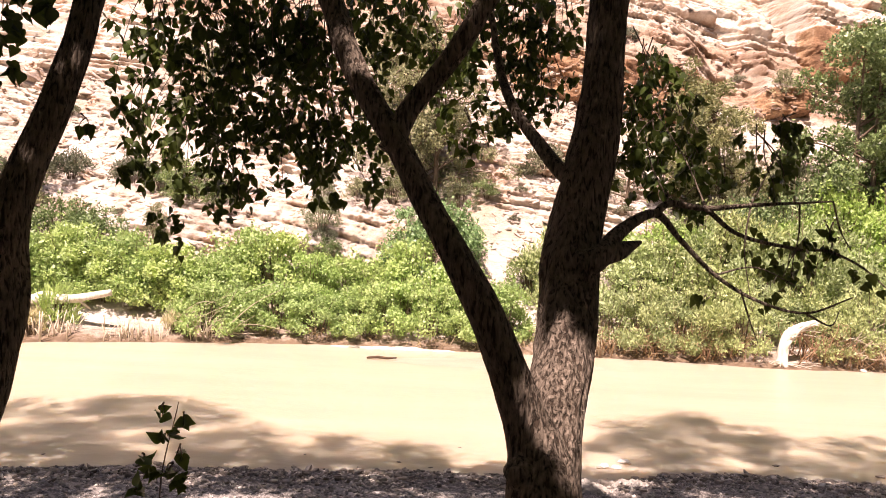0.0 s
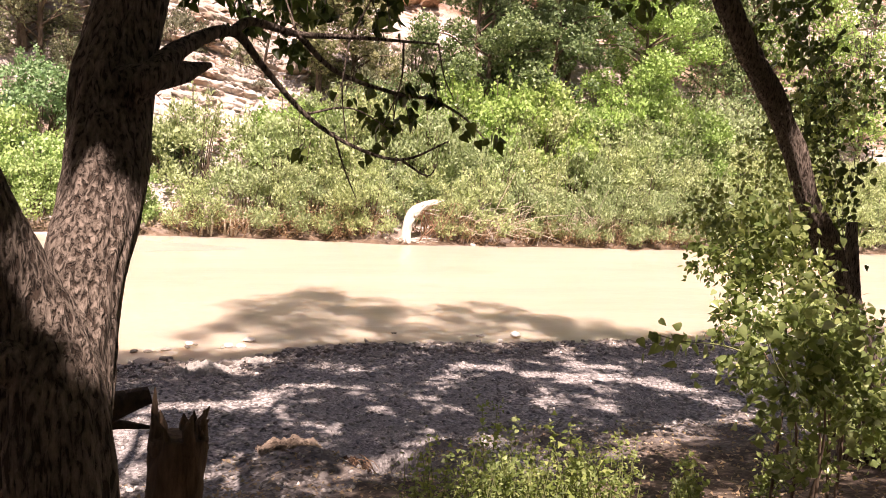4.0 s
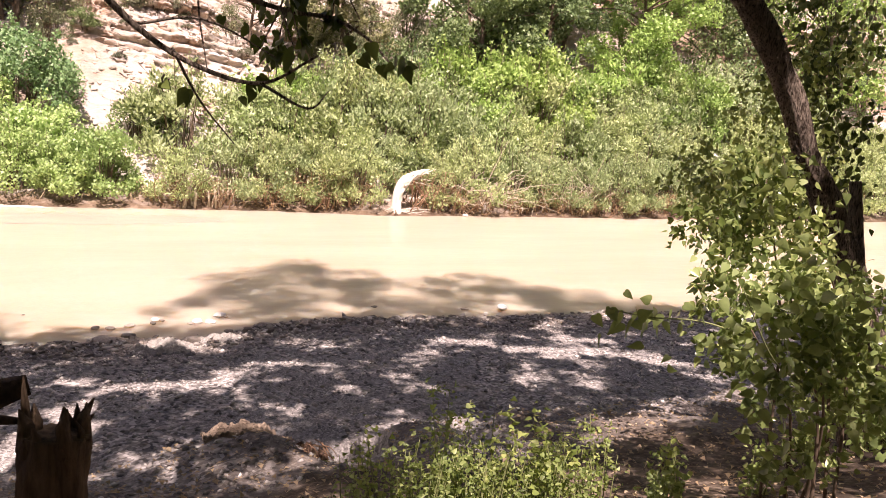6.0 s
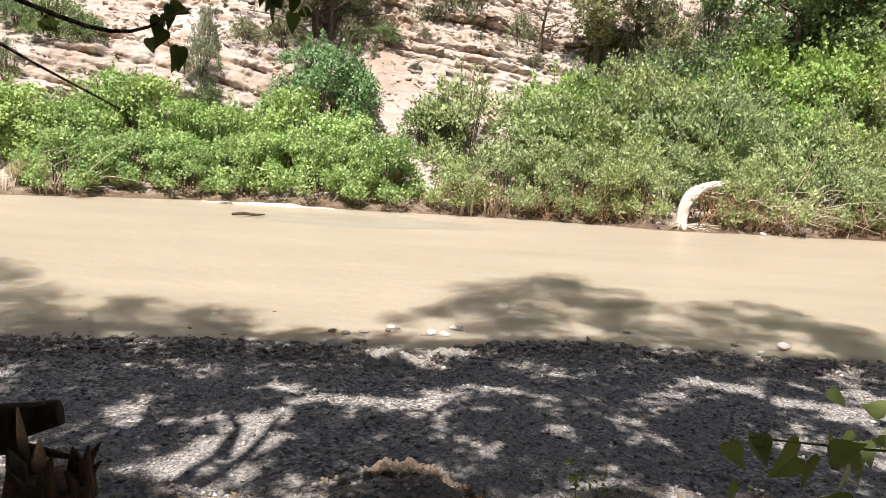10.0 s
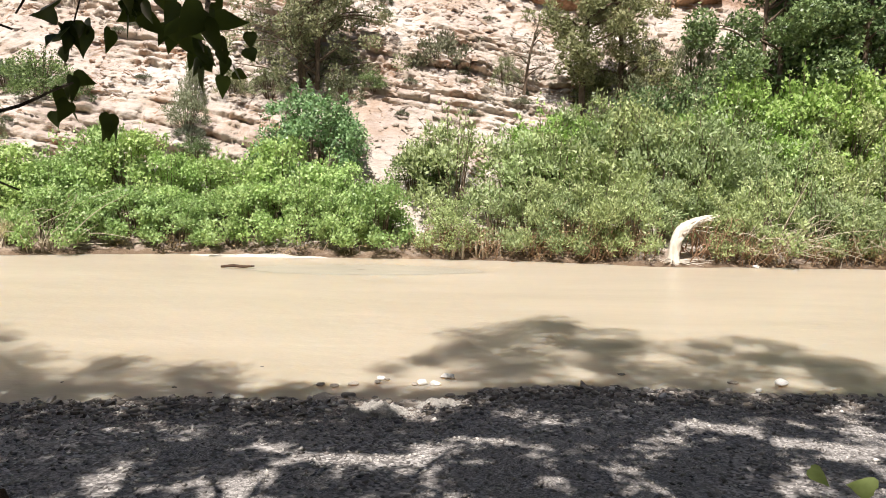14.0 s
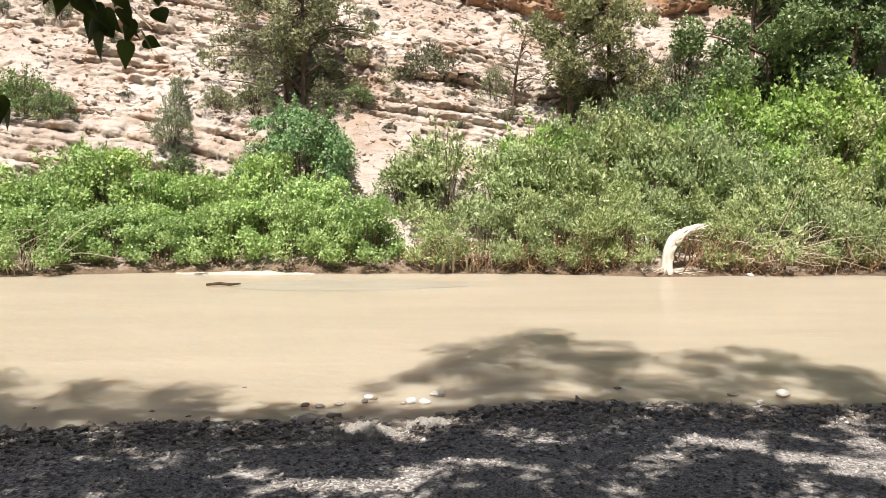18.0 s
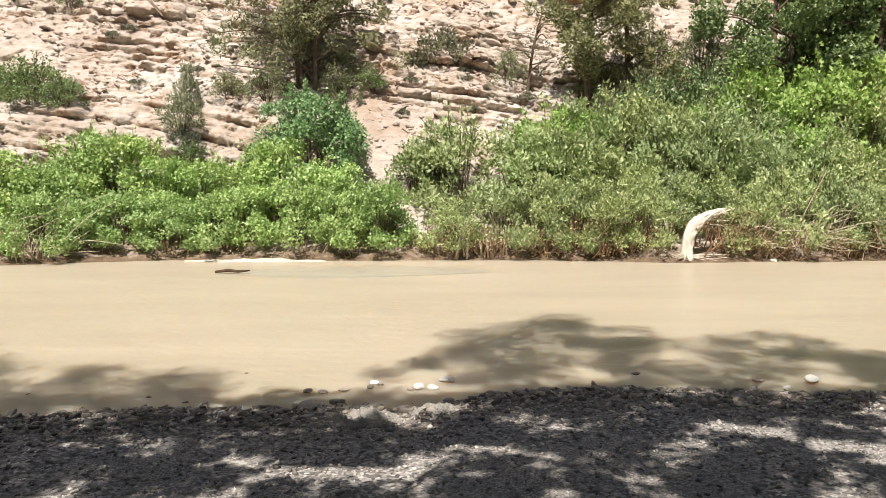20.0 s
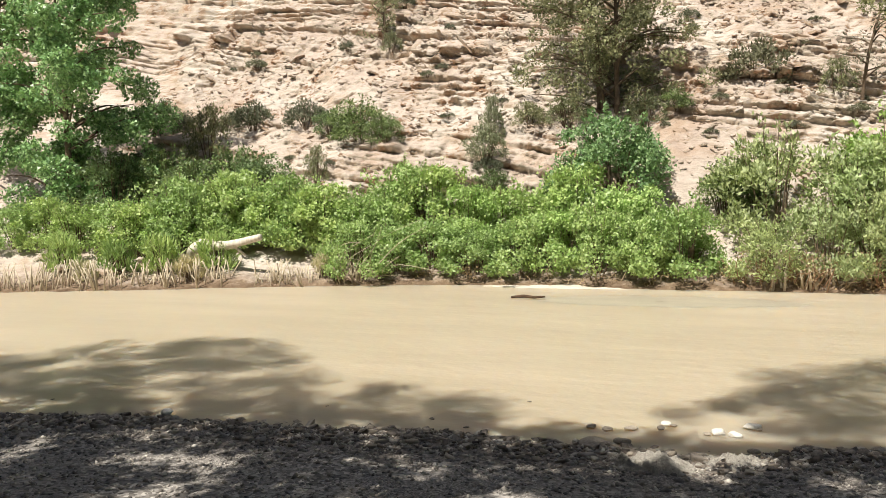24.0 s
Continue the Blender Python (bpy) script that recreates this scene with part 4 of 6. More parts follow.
plant_tree(46, 36.5, name="poplar_tree", label="tall dark green poplar tree on the far bank", seed=77, height=13, spread_r=4.6, leafmat=DEEP, size=0.22, per=98, low=0.1, limbs=19, narrow=0.8)
plant_tree(40, 41, name="poplar_tree", label="tall dark green poplar tree below the cliff", seed=78, height=12, spread_r=4.6, leafmat=DEEP, size=0.22, per=98, low=0.1, limbs=19, narrow=0.8)
plant_tree(-22.6, 33.6, name="poplar_tree", label="tall green poplar tree with dark trunk on the far bank", seed=68, height=13.0, spread_r=3.6, leafmat=MIDGREEN, size=0.14, per=620, low=0.06, limbs=44, narrow=0.85, tuft=0.95)
plant_tree(-28.5, 34.6, name="poplar_tree", label="leaning poplar tree with grey trunk on the far bank", seed=69, height=11.5, spread_r=3.2, leafmat=DEEP, lean=(2.2, 0), size=0.15, per=360, low=0.25, limbs=22, narrow=0.8)
plant_tree(-12.8, 41.6, name="juniper_tree", label="small juniper tree growing from a ledge", seed=70, height=3.4, spread_r=1.5, leafmat=JUNIPER, size=0.14, per=900, narrow=0.45, low=0.2, limbs=12, sparse=1, trunk_r=0.11)

reed = shrub(54, "tall green and straw-coloured reed clump by the water", STRAW, 0.8, 1.5, 0.42, 900, 0.08, 1.6, 0.05, 20, name="reed_clump", category="reeds")
spread(reed, [(-13.8, 28.9, 0.6, 0.9), (-9.4, 28.9, 0.55, 0.9), (-17.3, 29.0, 0.5, 0.9)], "reed clumps", PLANTS)
green_reed = shrub(55, "tall green reed clump by the water", BRIGHT, 0.8, 1.7, 0.4, 900, 0.08, 1.6, 0.05, 20, name="reed_clump", category="reeds")
spread(green_reed, [(-14.9, 29.2, 0.75, 1), (-13.3, 29.4, 0.8, 0.9), (-16.4, 29.3, 0.7, 1), (-9.4, 29.3, 0.6, 0.9), (-18.4, 29.4, 0.7, 1)], "reed clumps", PLANTS)

# ---- driftwood, reeds and roots at the far water's edge ----
drift = thing("driftwood", "bleached bent driftwood trunk stranded at the water's edge", "driftwood", (11.72, 28.05, 0))
ln = smooth_line([(0, 0, -0.25), (0.0, 0, 0.3), (0.06, 0.02, 0.75), (0.22, 0.05, 1.12), (0.52, 0.1, 1.36), (0.95, 0.18, 1.56), (1.3, 0.25, 1.66)], 8)
link("trunk", tube_mesh("drift_trunk", [np.column_stack([ln, np.interp(np.linspace(0, 1, len(ln)), [0, 0.2, 0.42, 0.6, 0.8, 1], [0.23, 0.16, 0.17, 0.19, 0.12, 0.02])])], DEADWOOD, 28, 0.34, 2, 0.24, 0.7), drift)
for i in range(18):
    o = np.array([0.1 + 0.03 * i, 0.0 + 0.06 * RNG.normal(), 0.95 + 0.022 * i]) + RNG.normal(size=3) * 0.04
    if i < 9:
        e = np.array([0.9 + 0.75 * RNG.rand(), 0.2 + 0.15 * RNG.normal(), 1.5 + 0.25 * RNG.rand()])
    else:
        e = np.array([0.6 + 1.1 * RNG.rand(), 0.2 + 0.25 * RNG.rand(), 1.1 - 0.09 * (i - 9) + 0.1 * RNG.normal()])
    q = smooth_line([o, o * 0.5 + e * 0.5 + np.array([-0.06, 0, 0.13 + 0.04 * RNG.normal()]), e], 5)
    thick = 0.06 if i < 9 else 0.028
    link("splinter", tube_mesh("drift_splinter", [np.column_stack([q, np.linspace(thick, 0.012, len(q))])], DEADWOOD if i < 11 else REDTWIG, 7, 0.4, i, 0.2, 0.5), drift)
roots = []
for i in range(24):
    a = RNG.rand() * 6.283
    e = np.array([math.cos(a) * (0.3 + 1.1 * RNG.rand()), -abs(math.sin(a)) * 0.4, 0.02 + 0.25 * RNG.rand()])
    q = smooth_line([(0, 0, 0.15), e * 0.5 + np.array([0, 0, 0.18 * RNG.rand()]), e], 4)
    roots.append(np.column_stack([q, np.linspace(0.02, 0.005, len(q))]))
link("rootwork", tube_mesh("drift_roots", roots, DEADWOOD, 5), drift)


def twig_heap(label, at, width, height, count, seed, material=DRYTWIG, flow=0.6, dry=0, thick=0.017):
    """Tangled twigs; dry: how many withered leaves hang among them."""
    rng = np.random.RandomState(seed)
    lines, ends = [], []
    for _ in range(count):
        o = np.array([rng.uniform(-1, 1) * width, rng.uniform(-0.3, 0.7), rng.rand() * height * 0.4 - 0.1])
        if dry:
            e = o + np.array([rng.normal() * 0.25 + flow * 0.4, rng.normal() * 0.2 - 0.12, 0.45 + 0.5 * rng.rand()]) * height
        else:
            e = o + np.array([rng.normal() * 0.5 + flow, rng.normal() * 0.35 - 0.2, rng.normal() * 0.5 + 0.3]) * (0.6 + rng.rand())
        q = smooth_line([o, (o + e) / 2 + rng.normal(size=3) * 0.14 + np.array([0, 0, 0.12]), e], 3)
        lines.append(np.column_stack([q, np.linspace(thick * rng.uniform(0.6, 1.2), 0.3 * thick, len(q))]))
        ends.append(q)
    root = thing("brushwood_heap", label, "brushwood", at, "brushwood along the bank")
    link("brush", tube_mesh("brush_twigs", lines, material, 4), root)
    if dry:
        q = np.vstack(ends)
        p = q[rng.randint(0, len(q), dry)] + rng.normal(size=(dry, 3)) * np.array([0.14, 0.1, 0.1])
        link("litter", leaf_cloud("dry_leaves", p, rng.normal(size=(dry, 3)), rng.normal(size=(dry, 3)) + np.array([0, -0.6, 0.4]), 0.05 + 0.07 * rng.rand(dry), DRYLEAF, narrow=0.6), root)
    return root


twig_heap("tangled dry reddish twigs washed up against the bank", (13.1, 28.25, 0.2), 1.0, 1.3, 60, 1, REDTWIG, 0.4, 150, 0.022)
twig_heap("pale dry flood-bent branches among the willows", (15.2, 28.2, 0.5), 1.6, 1.6, 75, 2, STALK, 0.8, 0, 0.019)
twig_heap("tangled dry reddish twigs under the willows", (9.3, 28.75, 0.2), 1.8, 1.3, 90, 3, REDTWIG, 0.2, 900)
twig_heap("pale dry flood-bent branches among the willows", (19.6, 28.3, 0.5), 1.6, 1.7, 75, 4, STALK, -0.4, 0, 0.019)
twig_heap("dry twigs and roots along the bank", (6.6, 28.9, 0.2), 1.4, 0.8, 80, 5)
twig_heap("bent dry reed stems over the bank", (-8.8, 28.2, 0.3), 1.4, 1.2, 70, 6, STALK)
twig_heap("pale dry branches lying along the bank", (24.5, 28.8, 0.4), 2.0, 1.2, 100, 7, STALK)
for i, x in enumerate([4.6, 6.4, 8.3, 9.9, 14.2, 16.0, 17.9, 19.8, 21.7, 23.6, 25.5]):
    twig_heap("tangled reddish-brown dry twigs under the willows", (x, float(np.interp(x, FAR_X, FAR_Y)) + 0.12, 0.05), 1.15, 1.0, 60, 30 + i, REDTWIG, 0.1, 900)
twig_heap("dry twigs and leaves along the bank", (0.5, 29.0, 0.1), 2.6, 0.45, 70, 8, DRYTWIG, 0.2, 700)
twig_heap("dry twigs and leaves along the bank", (-4.6, 29.1, 0.1), 2.4, 0.5, 70, 9, DRYTWIG, 0.2, 700)


def stubs(label, x0, x1, count, h0, h1, seed, r=0.03, dy=0.25):
    rng = np.random.RandomState(seed)
    root = thing("reed_stubs", label, "reeds", group="reed stubs along the far bank")
    for _ in range(count):
        x = rng.uniform(x0, x1)
        y = np.interp(x, FAR_X, FAR_Y) + rng.uniform(-0.1, dy)
        h = rng.uniform(h0, h1)
        tilt = rng.normal(size=2) * 0.36
        q = [(0, 0, -0.25, r), (tilt[0] * h * 0.5, tilt[1] * h * 0.5, h * 0.5, r * 0.9), (tilt[0] * h, tilt[1] * h, h, r * 0.75)]
        link("stalk", tube_mesh("stalk", [q], STALK, 6, 0.15, rng.rand() * 9), root, at=Matrix.Translation((x, y, 0.05)))
    return root


stubs("cut pale dry reed stalks standing in mud", -20.5, -12.4, 200, 0.25, 1.0, 1, 0.023, 0.7)
stubs("cut pale dry reed stalks standing in mud", -11.6, -8.0, 75, 0.2, 0.9, 2, 0.02, 0.5)
stubs("thick pale stubs of broken stems at the water's edge", 4.3, 6.2, 18, 0.35, 1.05, 3, 0.04, 0.1)

log = thing("fallen_log", "bleached fallen log lying on the far bank", "log", (-13.3, 27.5, 1.25))
ln = smooth_line([(-0.9, 0.2, -0.12), (-0.2, 0.05, 0.05), (0.6, 0, 0.1), (1.9, -0.15, 0.38)], 6)
link("trunk", tube_mesh("log_trunk", [np.column_stack([ln, np.linspace(0.2, 0.11, len(ln))])], DEADWOOD, 16, 0.3, 5, 0.08), log)
link("root_lump", tube_mesh("log_root", [limb([(-1.25, 0.2, -0.3), (-0.9, 0.15, -0.1), (-0.45, 0.1, 0.05), (0.0, 0.05, 0.08)], [0.08, 0.24, 0.26, 0.15], 6)], DEADWOOD, 18, 0.5, 6, 0.1), log)
link("broken_limb", tube_mesh("log_limb", [[(0.5, 0, 0.1, 0.08), (0.75, 0.1, 0.0, 0.05), (1.1, 0.15, -0.25, 0.03)]], DEADWOOD, 8, 0.2, 3), log)
stick = thing("floating_stick", "dark wet stick lying in shallow water", "driftwood", (-1.95, 25.7, 0.03))
link("stem", tube_mesh("stick_stem", [[(-0.45, 0, 0.02, 0.03), (-0.1, 0.03, 0.05, 0.05), (0.2, 0, 0.03, 0.04), (0.5, 0.05, 0.05, 0.02)]], STUMPWOOD, 8, 0.2, 1), stick)


# ---- stones ----
def stone_mesh(name, seed, material, flat=0.6, sub=2, lump=0.2):
    v, f = blob(seed, lump, flat, sub, 1.0)
    return quick_mesh(name, v, f, material)


def stone_thing(label, x, y, z, size, seed, material, flat=0.6, group="stones at the near water's edge"):
    me = stone_mesh("stone", seed, material, flat * 0.8, 3, 0.05)
    size *= 1.25 if material is WHITE_STONE else 1.0
    ob = link("stone", me, at=Matrix.LocRotScale((x, y, z), Euler((0, 0, seed * 1.3)), (size * 0.72, size * 0.68, size * 0.62)))
    return tagged(ob, label, "stone", group)


stone_thing("white rounded stone standing in shallow water", 8.6, 14.4, 0.05, 0.15, 1, WHITE_STONE, 0.7)
stone_thing("pale grey rounded stone in shallow water", 7.87, 14.5, 0.02, 0.12, 2, STONE, 0.6)
stone_thing("small white stone in shallow water", 8.1, 14.1, 0.02, 0.08, 3, WHITE_STONE, 0.6)
stone_thing("brown angular stone at the water's edge", 6.75, 14.0, 0.02, 0.2, 4, WET_STONE, 0.55)
stone_thing("dark wet stone in shallow water", 6.23, 14.95, 0.0, 0.11, 5, WET_STONE, 0.5)
stone_thing("flat grey slab stone in shallow water", 1.6, 13.62, 0.0, 0.36, 6, STONE, 0.28)
stone_thing("grey rounded stone in shallow water", 1.95, 13.7, 0.02, 0.16, 7, STONE, 0.6)
for i, (x, y, s, w) in enumerate([(1.52, 14.2, 0.11, 0), (1.72, 14.15, 0.12, 0), (2.0, 14.25, 0.13, 0), (2.4, 14.55, 0.1, 1), (2.5, 14.5, 0.08, 0), (3.02, 14.35, 0.14, 1), (3.2, 14.32, 0.12, 1), (3.42, 14.7, 0.14, 1), (2.9, 14.25, 0.09, 0), (3.5, 14.6, 0.07, 0), (2.35, 14.35, 0.1, 0)]):
    stone_thing("white river stone in shallow water" if w else "grey river stone in shallow water", x, y, 0.02, s, 20 + i, WHITE_STONE if w else STONE, 0.55)
for i, (x, y, s) in enumerate([(-2.2, 14.25, 0.09), (0.5, 15.2, 0.08), (-6.4, 13.5, 0.1), (-0.55, 14.05, 0.13), (0.0, 13.8, 0.11), (-0.45, 13.4, 0.24), (-0.75, 13.35, 0.16), (-3.3, 13.15, 0.2), (-5.1, 13.0, 0.12), (5.75, 14.2, 0.13), (-1.2, 13.5, 0.1)]):
    stone_thing("dark wet stone in shallow water", x, y, 0.0, s * 0.62, 40 + i, WET_STONE, 0.42)
stone_thing("pale rounded stone on the gravel edge", -4.1, 13.2, 0.06, 0.13, 60, WHITE_STONE, 0.65)
stone_thing("grey stone on the gravel edge", -4.35, 13.1, 0.06, 0.13, 61, STONE, 0.65)
stone_thing("white stone at the foot of the far bank", 14.5, 28.0, 0.03, 0.15, 62, WHITE_STONE, 0.7, "stones at the far bank")
for i in range(16):
    stone_thing("small pale pebble breaking the surface of the shallows", 2.2 + 2.3 * RNG.rand(), 25.6 + 0.5 * RNG.rand(), 0.0, 0.015 + 0.025 * RNG.rand(), 70 + i, WHITE_STONE, 0.5, "pebbles in the shallows")


def mound(label, x, y, r, h, seed, material, name="sand_mound", category="sand"):
    n = 72
    X, Y = np.meshgrid(np.linspace(-1, 1, n), np.linspace(-1, 1, n))
    d = np.sqrt(X * X + Y * Y)
    Z = h * np.clip(1 - d * (0.85 + 0.5 * fbm(X * 2 + seed, Y * 2, 2)), -0.3, 1) + h * 1.3 * (fbm(X * 6 + seed, Y * 6, 3) - 0.5)
    Z = Z + h * 0.5 * (cells(X * 5.5 + 1.3 * vnoise(X * 3, Y * 3), np.floor(Y * 4.5 + 2 * vnoise(X * 3, Y * 3, 1)).astype(int), 1) - 0.6) * np.clip(1.1 - d, 0, 1)
    P = np.stack([X * r * 1.5, Y * r * 0.8, Z], -1).reshape(-1, 3)
    ob = link(name, quick_mesh("heap", P, grid_faces(n, n), material, True), at=Matrix.Translation((x, y, float(ground_z(x, y)))))
    return tagged(ob, label, category, "sand heaps")


mound("pale dry sand heap with white stones by the water", 2.4, 12.85, 0.36, 0.16, 1, HEAP)
mound("small pale sand and stone heap by the water", 3.25, 13.3, 0.25, 0.1, 2, HEAP)
mound("lump of dry pale earth at the bank edge", 2.55, 8.35, 0.2, 0.1, 3, EARTH, "earth_lump", "earth")
mound("lump of dry pale earth at the bank edge", 2.88, 8.5, 0.15, 0.1, 7, EARTH, "earth_lump", "earth")
rooty = mound("lump of red-brown earth held by roots at the bank edge", 3.08, 8.2, 0.16, 0.15, 5, REDEARTH, "earth_lump", "earth")
rrng = np.random.RandomState(15)
strands = []
for _ in range(34):
    o = np.array([rrng.uniform(-0.2, 0.24), rrng.uniform(-0.12, 0.06), 0.1 + 0.05 * rrng.rand()])
    e = o + np.array([0.08 * rrng.normal() + 0.05, -0.05 - 0.08 * rrng.rand(), -0.06 - 0.16 * rrng.rand()])
    strands.append(limb([o, (o + e) / 2 + np.array([0.02 * rrng.normal(), -0.03, 0.04]), e], [0.005, 0.004, 0.002], 3))
link("rootwork", tube_mesh("hanging_roots", strands, REDTWIG, 5), rooty, "thin dry hanging roots")
spit = mound("low pale gravel spit along the far shore", -1.4, 28.2, 1.9, 0.08, 6, SAND, "gravel_spit")
spit.matrix_basis = Matrix.LocRotScale((-1.7, 28.5, -0.005), None, (0.8, 0.2, 1.0))
for i, (x, y, z, s) in enumerate([(-18.2, 25.6, 0.7, 0.32), (-15.6, 26.5, 0.9, 0.3), (-17.4, 26.6, 0.9, 0.28)]):
    stone_thing("pale sandstone boulder on the far bank", x, y, z, s, 90 + i, SLAB, 0.75, "boulders on the far bank")

# ---- the near trees ----
tree = thing("poplar_tree", "forked poplar tree with dark furrowed bark on the river terrace", "tree")


link("trunk", tube_mesh("main_trunk", [limb([(0.50, 3.2, 1.45), (0.56, 3.24, 2.1), (0.595, 3.28, 2.5), (0.588, 3.29, 2.75), (0.575, 3.31, 2.9), (0.55, 3.345, 3.03), (0.505, 3.36, 3.15), (0.444, 3.356, 3.3), (0.355, 3.352, 3.5), (0.239, 3.372, 3.7), (0.118, 3.411, 3.9), (0.007, 3.469, 4.1), (-0.125, 3.54, 4.3), (-0.228, 3.617, 4.5), (-0.328, 3.716, 4.75), (-0.8, 3.9, 5.7), (-1.4, 4.2, 8.0)], [0.26, 0.165, 0.145, 0.134, 0.125, 0.1, 0.08, 0.067, 0.061, 0.054, 0.049, 0.048, 0.047, 0.048, 0.05, 0.045, 0.03], 14)], BARK, 72, 0.12, 1, 0.08), tree)
link("stem", tube_mesh("right_stem", [limb([(0.63, 3.40, 2.5), (0.63, 3.47, 2.8), (0.648, 3.598, 3.1), (0.687, 3.729, 3.3), (0.715, 3.841, 3.5), (0.725, 3.923, 3.7), (0.762, 3.982, 3.9), (0.807, 4.017, 4.1), (0.845, 4.045, 4.3), (0.862, 4.075, 4.5), (0.872, 4.11, 4.75), (0.885, 4.15, 5.0), (0.9, 4.4, 5.8), (0.9, 5.2, 8.0), (1.1, 5.4, 11.0)], [0.09, 0.105, 0.112, 0.118, 0.124, 0.126, 0.114, 0.108, 0.099, 0.091, 0.088, 0.087, 0.085, 0.07, 0.04], 14)], BARK, 64, 0.10, 4, 0.09), tree)
link("branch", tube_mesh("left_branch", [limb([(-0.02, 3.47, 4.08), (0.034, 3.5, 4.227), (0.113, 3.5, 4.335), (0.193, 3.5, 4.444), (0.272, 3.5, 4.573), (0.32, 3.5, 4.659), (0.55, 3.55, 5.0), (1.1, 3.8, 5.8)], [0.046, 0.042, 0.038, 0.038, 0.038, 0.036, 0.03, 0.02])], BARK, 24, 0.1, 9), tree)
link("knot", tube_mesh("knot_left", [limb([(0.56, 3.3, 2.94), (0.475, 3.24, 2.98), (0.44, 3.22, 2.99)], [0.065, 0.05, 0.018])], BARK, 20, 0.35, 3), tree)
link("branch", tube_mesh("right_branch", [limb([(0.76, 3.8, 3.68), (0.84, 3.8, 3.73), (0.93, 3.9, 3.83), (1.11, 4.05, 3.92), (1.24, 4.1, 3.81), (1.4, 4.1, 3.66), (1.55, 4.0, 3.56), (1.72, 3.9, 3.52), (1.84, 3.75, 3.6)], [0.07, 0.048, 0.03, 0.018, 0.012, 0.009, 0.007, 0.005, 0.003])], BARK, 14, 0.12, 2), tree)
link("branch", tube_mesh("upper_branch", [limb([(1.11, 4.05, 3.92), (1.19, 4.1, 3.97), (1.38, 4.2, 3.96), (1.62, 4.3, 3.99), (2.1, 4.5, 4.04)], [0.019, 0.016, 0.013, 0.01, 0.004])], BARK, 12, 0.12, 3), tree)
link("branch", tube_mesh("drooping_branch", [limb([(1.38, 4.2, 3.96), (1.59, 4.35, 3.85), (1.91, 4.5, 3.8), (2.09, 4.5, 3.79), (2.18, 4.35, 3.72), (2.22, 4.18, 3.62)], [0.013, 0.01, 0.009, 0.007, 0.005, 0.003])], BARK, 10, 0.12, 4), tree)
link("broken_stub", tube_mesh("stub", [limb([(0.83, 3.82, 3.72), (0.93, 3.9, 3.75), (1.03, 3.95, 3.79)], [0.05, 0.04, 0.008])], BARK, 12, 0.25, 5), tree)
link("branch", tube_mesh("back_branch", [limb([(0.79, 4.05, 4.02), (0.69, 4.15, 4.11), (0.6, 4.25, 4.24), (0.49, 4.35, 4.41), (0.42, 4.5, 4.64), (0.35, 4.7, 5.1)], [0.05, 0.036, 0.03, 0.026, 0.022, 0.012])], BARK, 14, 0.12, 6), tree)
thin = []
for a, b, c in (((1.62, 4.3, 3.99), (1.6, 4.3, 3.78), (1.63, 4.28, 3.56)), ((1.9, 4.42, 4.02), (1.9, 4.42, 3.84), (1.82, 4.38, 3.66)), ((1.4, 4.1, 3.66), (1.6, 4.15, 3.7), (1.85, 4.3, 3.62)), ((1.5, 4.05, 3.6), (1.6, 4.2, 3.46), (1.76, 4.5, 3.32)), ((2.1, 4.5, 4.04), (2.14, 4.5, 3.9), (2.2, 4.5, 3.8)), ((1.38, 4.2, 3.96), (1.3, 4.3, 4.2), (1.2, 4.5, 4.45)), ((1.62, 4.3, 3.99), (1.75, 4.4, 4.2), (1.85, 4.45, 4.38)), ((1.2, 4.12, 3.96), (1.15, 4.3, 4.15), (1.15, 4.5, 4.35)), ((1.72, 3.9, 3.52), (1.9, 4.05, 3.46), (2.0, 4.18, 3.52)), ((1.91, 4.5, 3.8), (1.98, 4.7, 3.76), (2.06, 4.9, 3.7))):
    thin.append(limb([a, b, c], [0.005, 0.0035, 0.002], 5))
for q in thin:
    link("twig", tube_mesh("main_twig", [q], BARK, 6), tree)


def leaf_cluster(parent, at, radius, count, size, seed, material=POPLAR, squash=(1, 1, 1), name="foliage", twig=True, hang=1.0):
    """Hanging poplar leaves round a place, on a few thin twigs."""
    rng = np.random.RandomState(seed)
    at = np.asarray(at, float)
    sq = np.asarray(squash, float)
    nt = max(2, count // 9)
    hub = at + ball(nt, rng) * rng.rand(nt, 1) ** 0.5 * radius * sq
    own = rng.randint(0, nt, count)
    p = hub[own] + rng.normal(size=(count, 3)) * np.array([0.32, 0.32, 0.4]) * radius * 0.42
    tip = rng.normal(size=(count, 3)) * 0.55 + np.array([0, 0, -hang])
    face = rng.normal(size=(count, 3))
    ob = link(name, leaf_cloud(name, p, tip, face, size * (0.65 + 0.6 * rng.rand(count)), material, near=True), parent)
    if twig:
        lines = []
        top = at + np.array([0, 0, radius * sq[2] * 1.05])
        for h in hub[: max(2, nt // 2)]:
            q = smooth_line([top + rng.normal(size=3) * 0.2 * radius * sq, (h + top) / 2 + rng.normal(size=3) * 0.1 * radius, h - np.array([0, 0, 0.3 * radius])], 3)
            lines.append(np.column_stack([q, np.linspace(0.004, 0.0018, len(q))]))
        link("spray", tube_mesh("cluster_twigs", lines, BARK, 4), ob)
    return ob


def leaf_set(material):
    return [leaf_cloud("single_leaf", np.zeros((1, 3)), np.array([[0.1, 0, -1.0]]), np.array([[0.1 * k, -1.0, 0.2]]), np.array([1.0]), material, near=True, narrow=0.95 + 0.05 * k) for k in range(3)]


LEAF_MESHES = {"old": leaf_set(POPLAR), "young": leaf_set(SPROUT)}


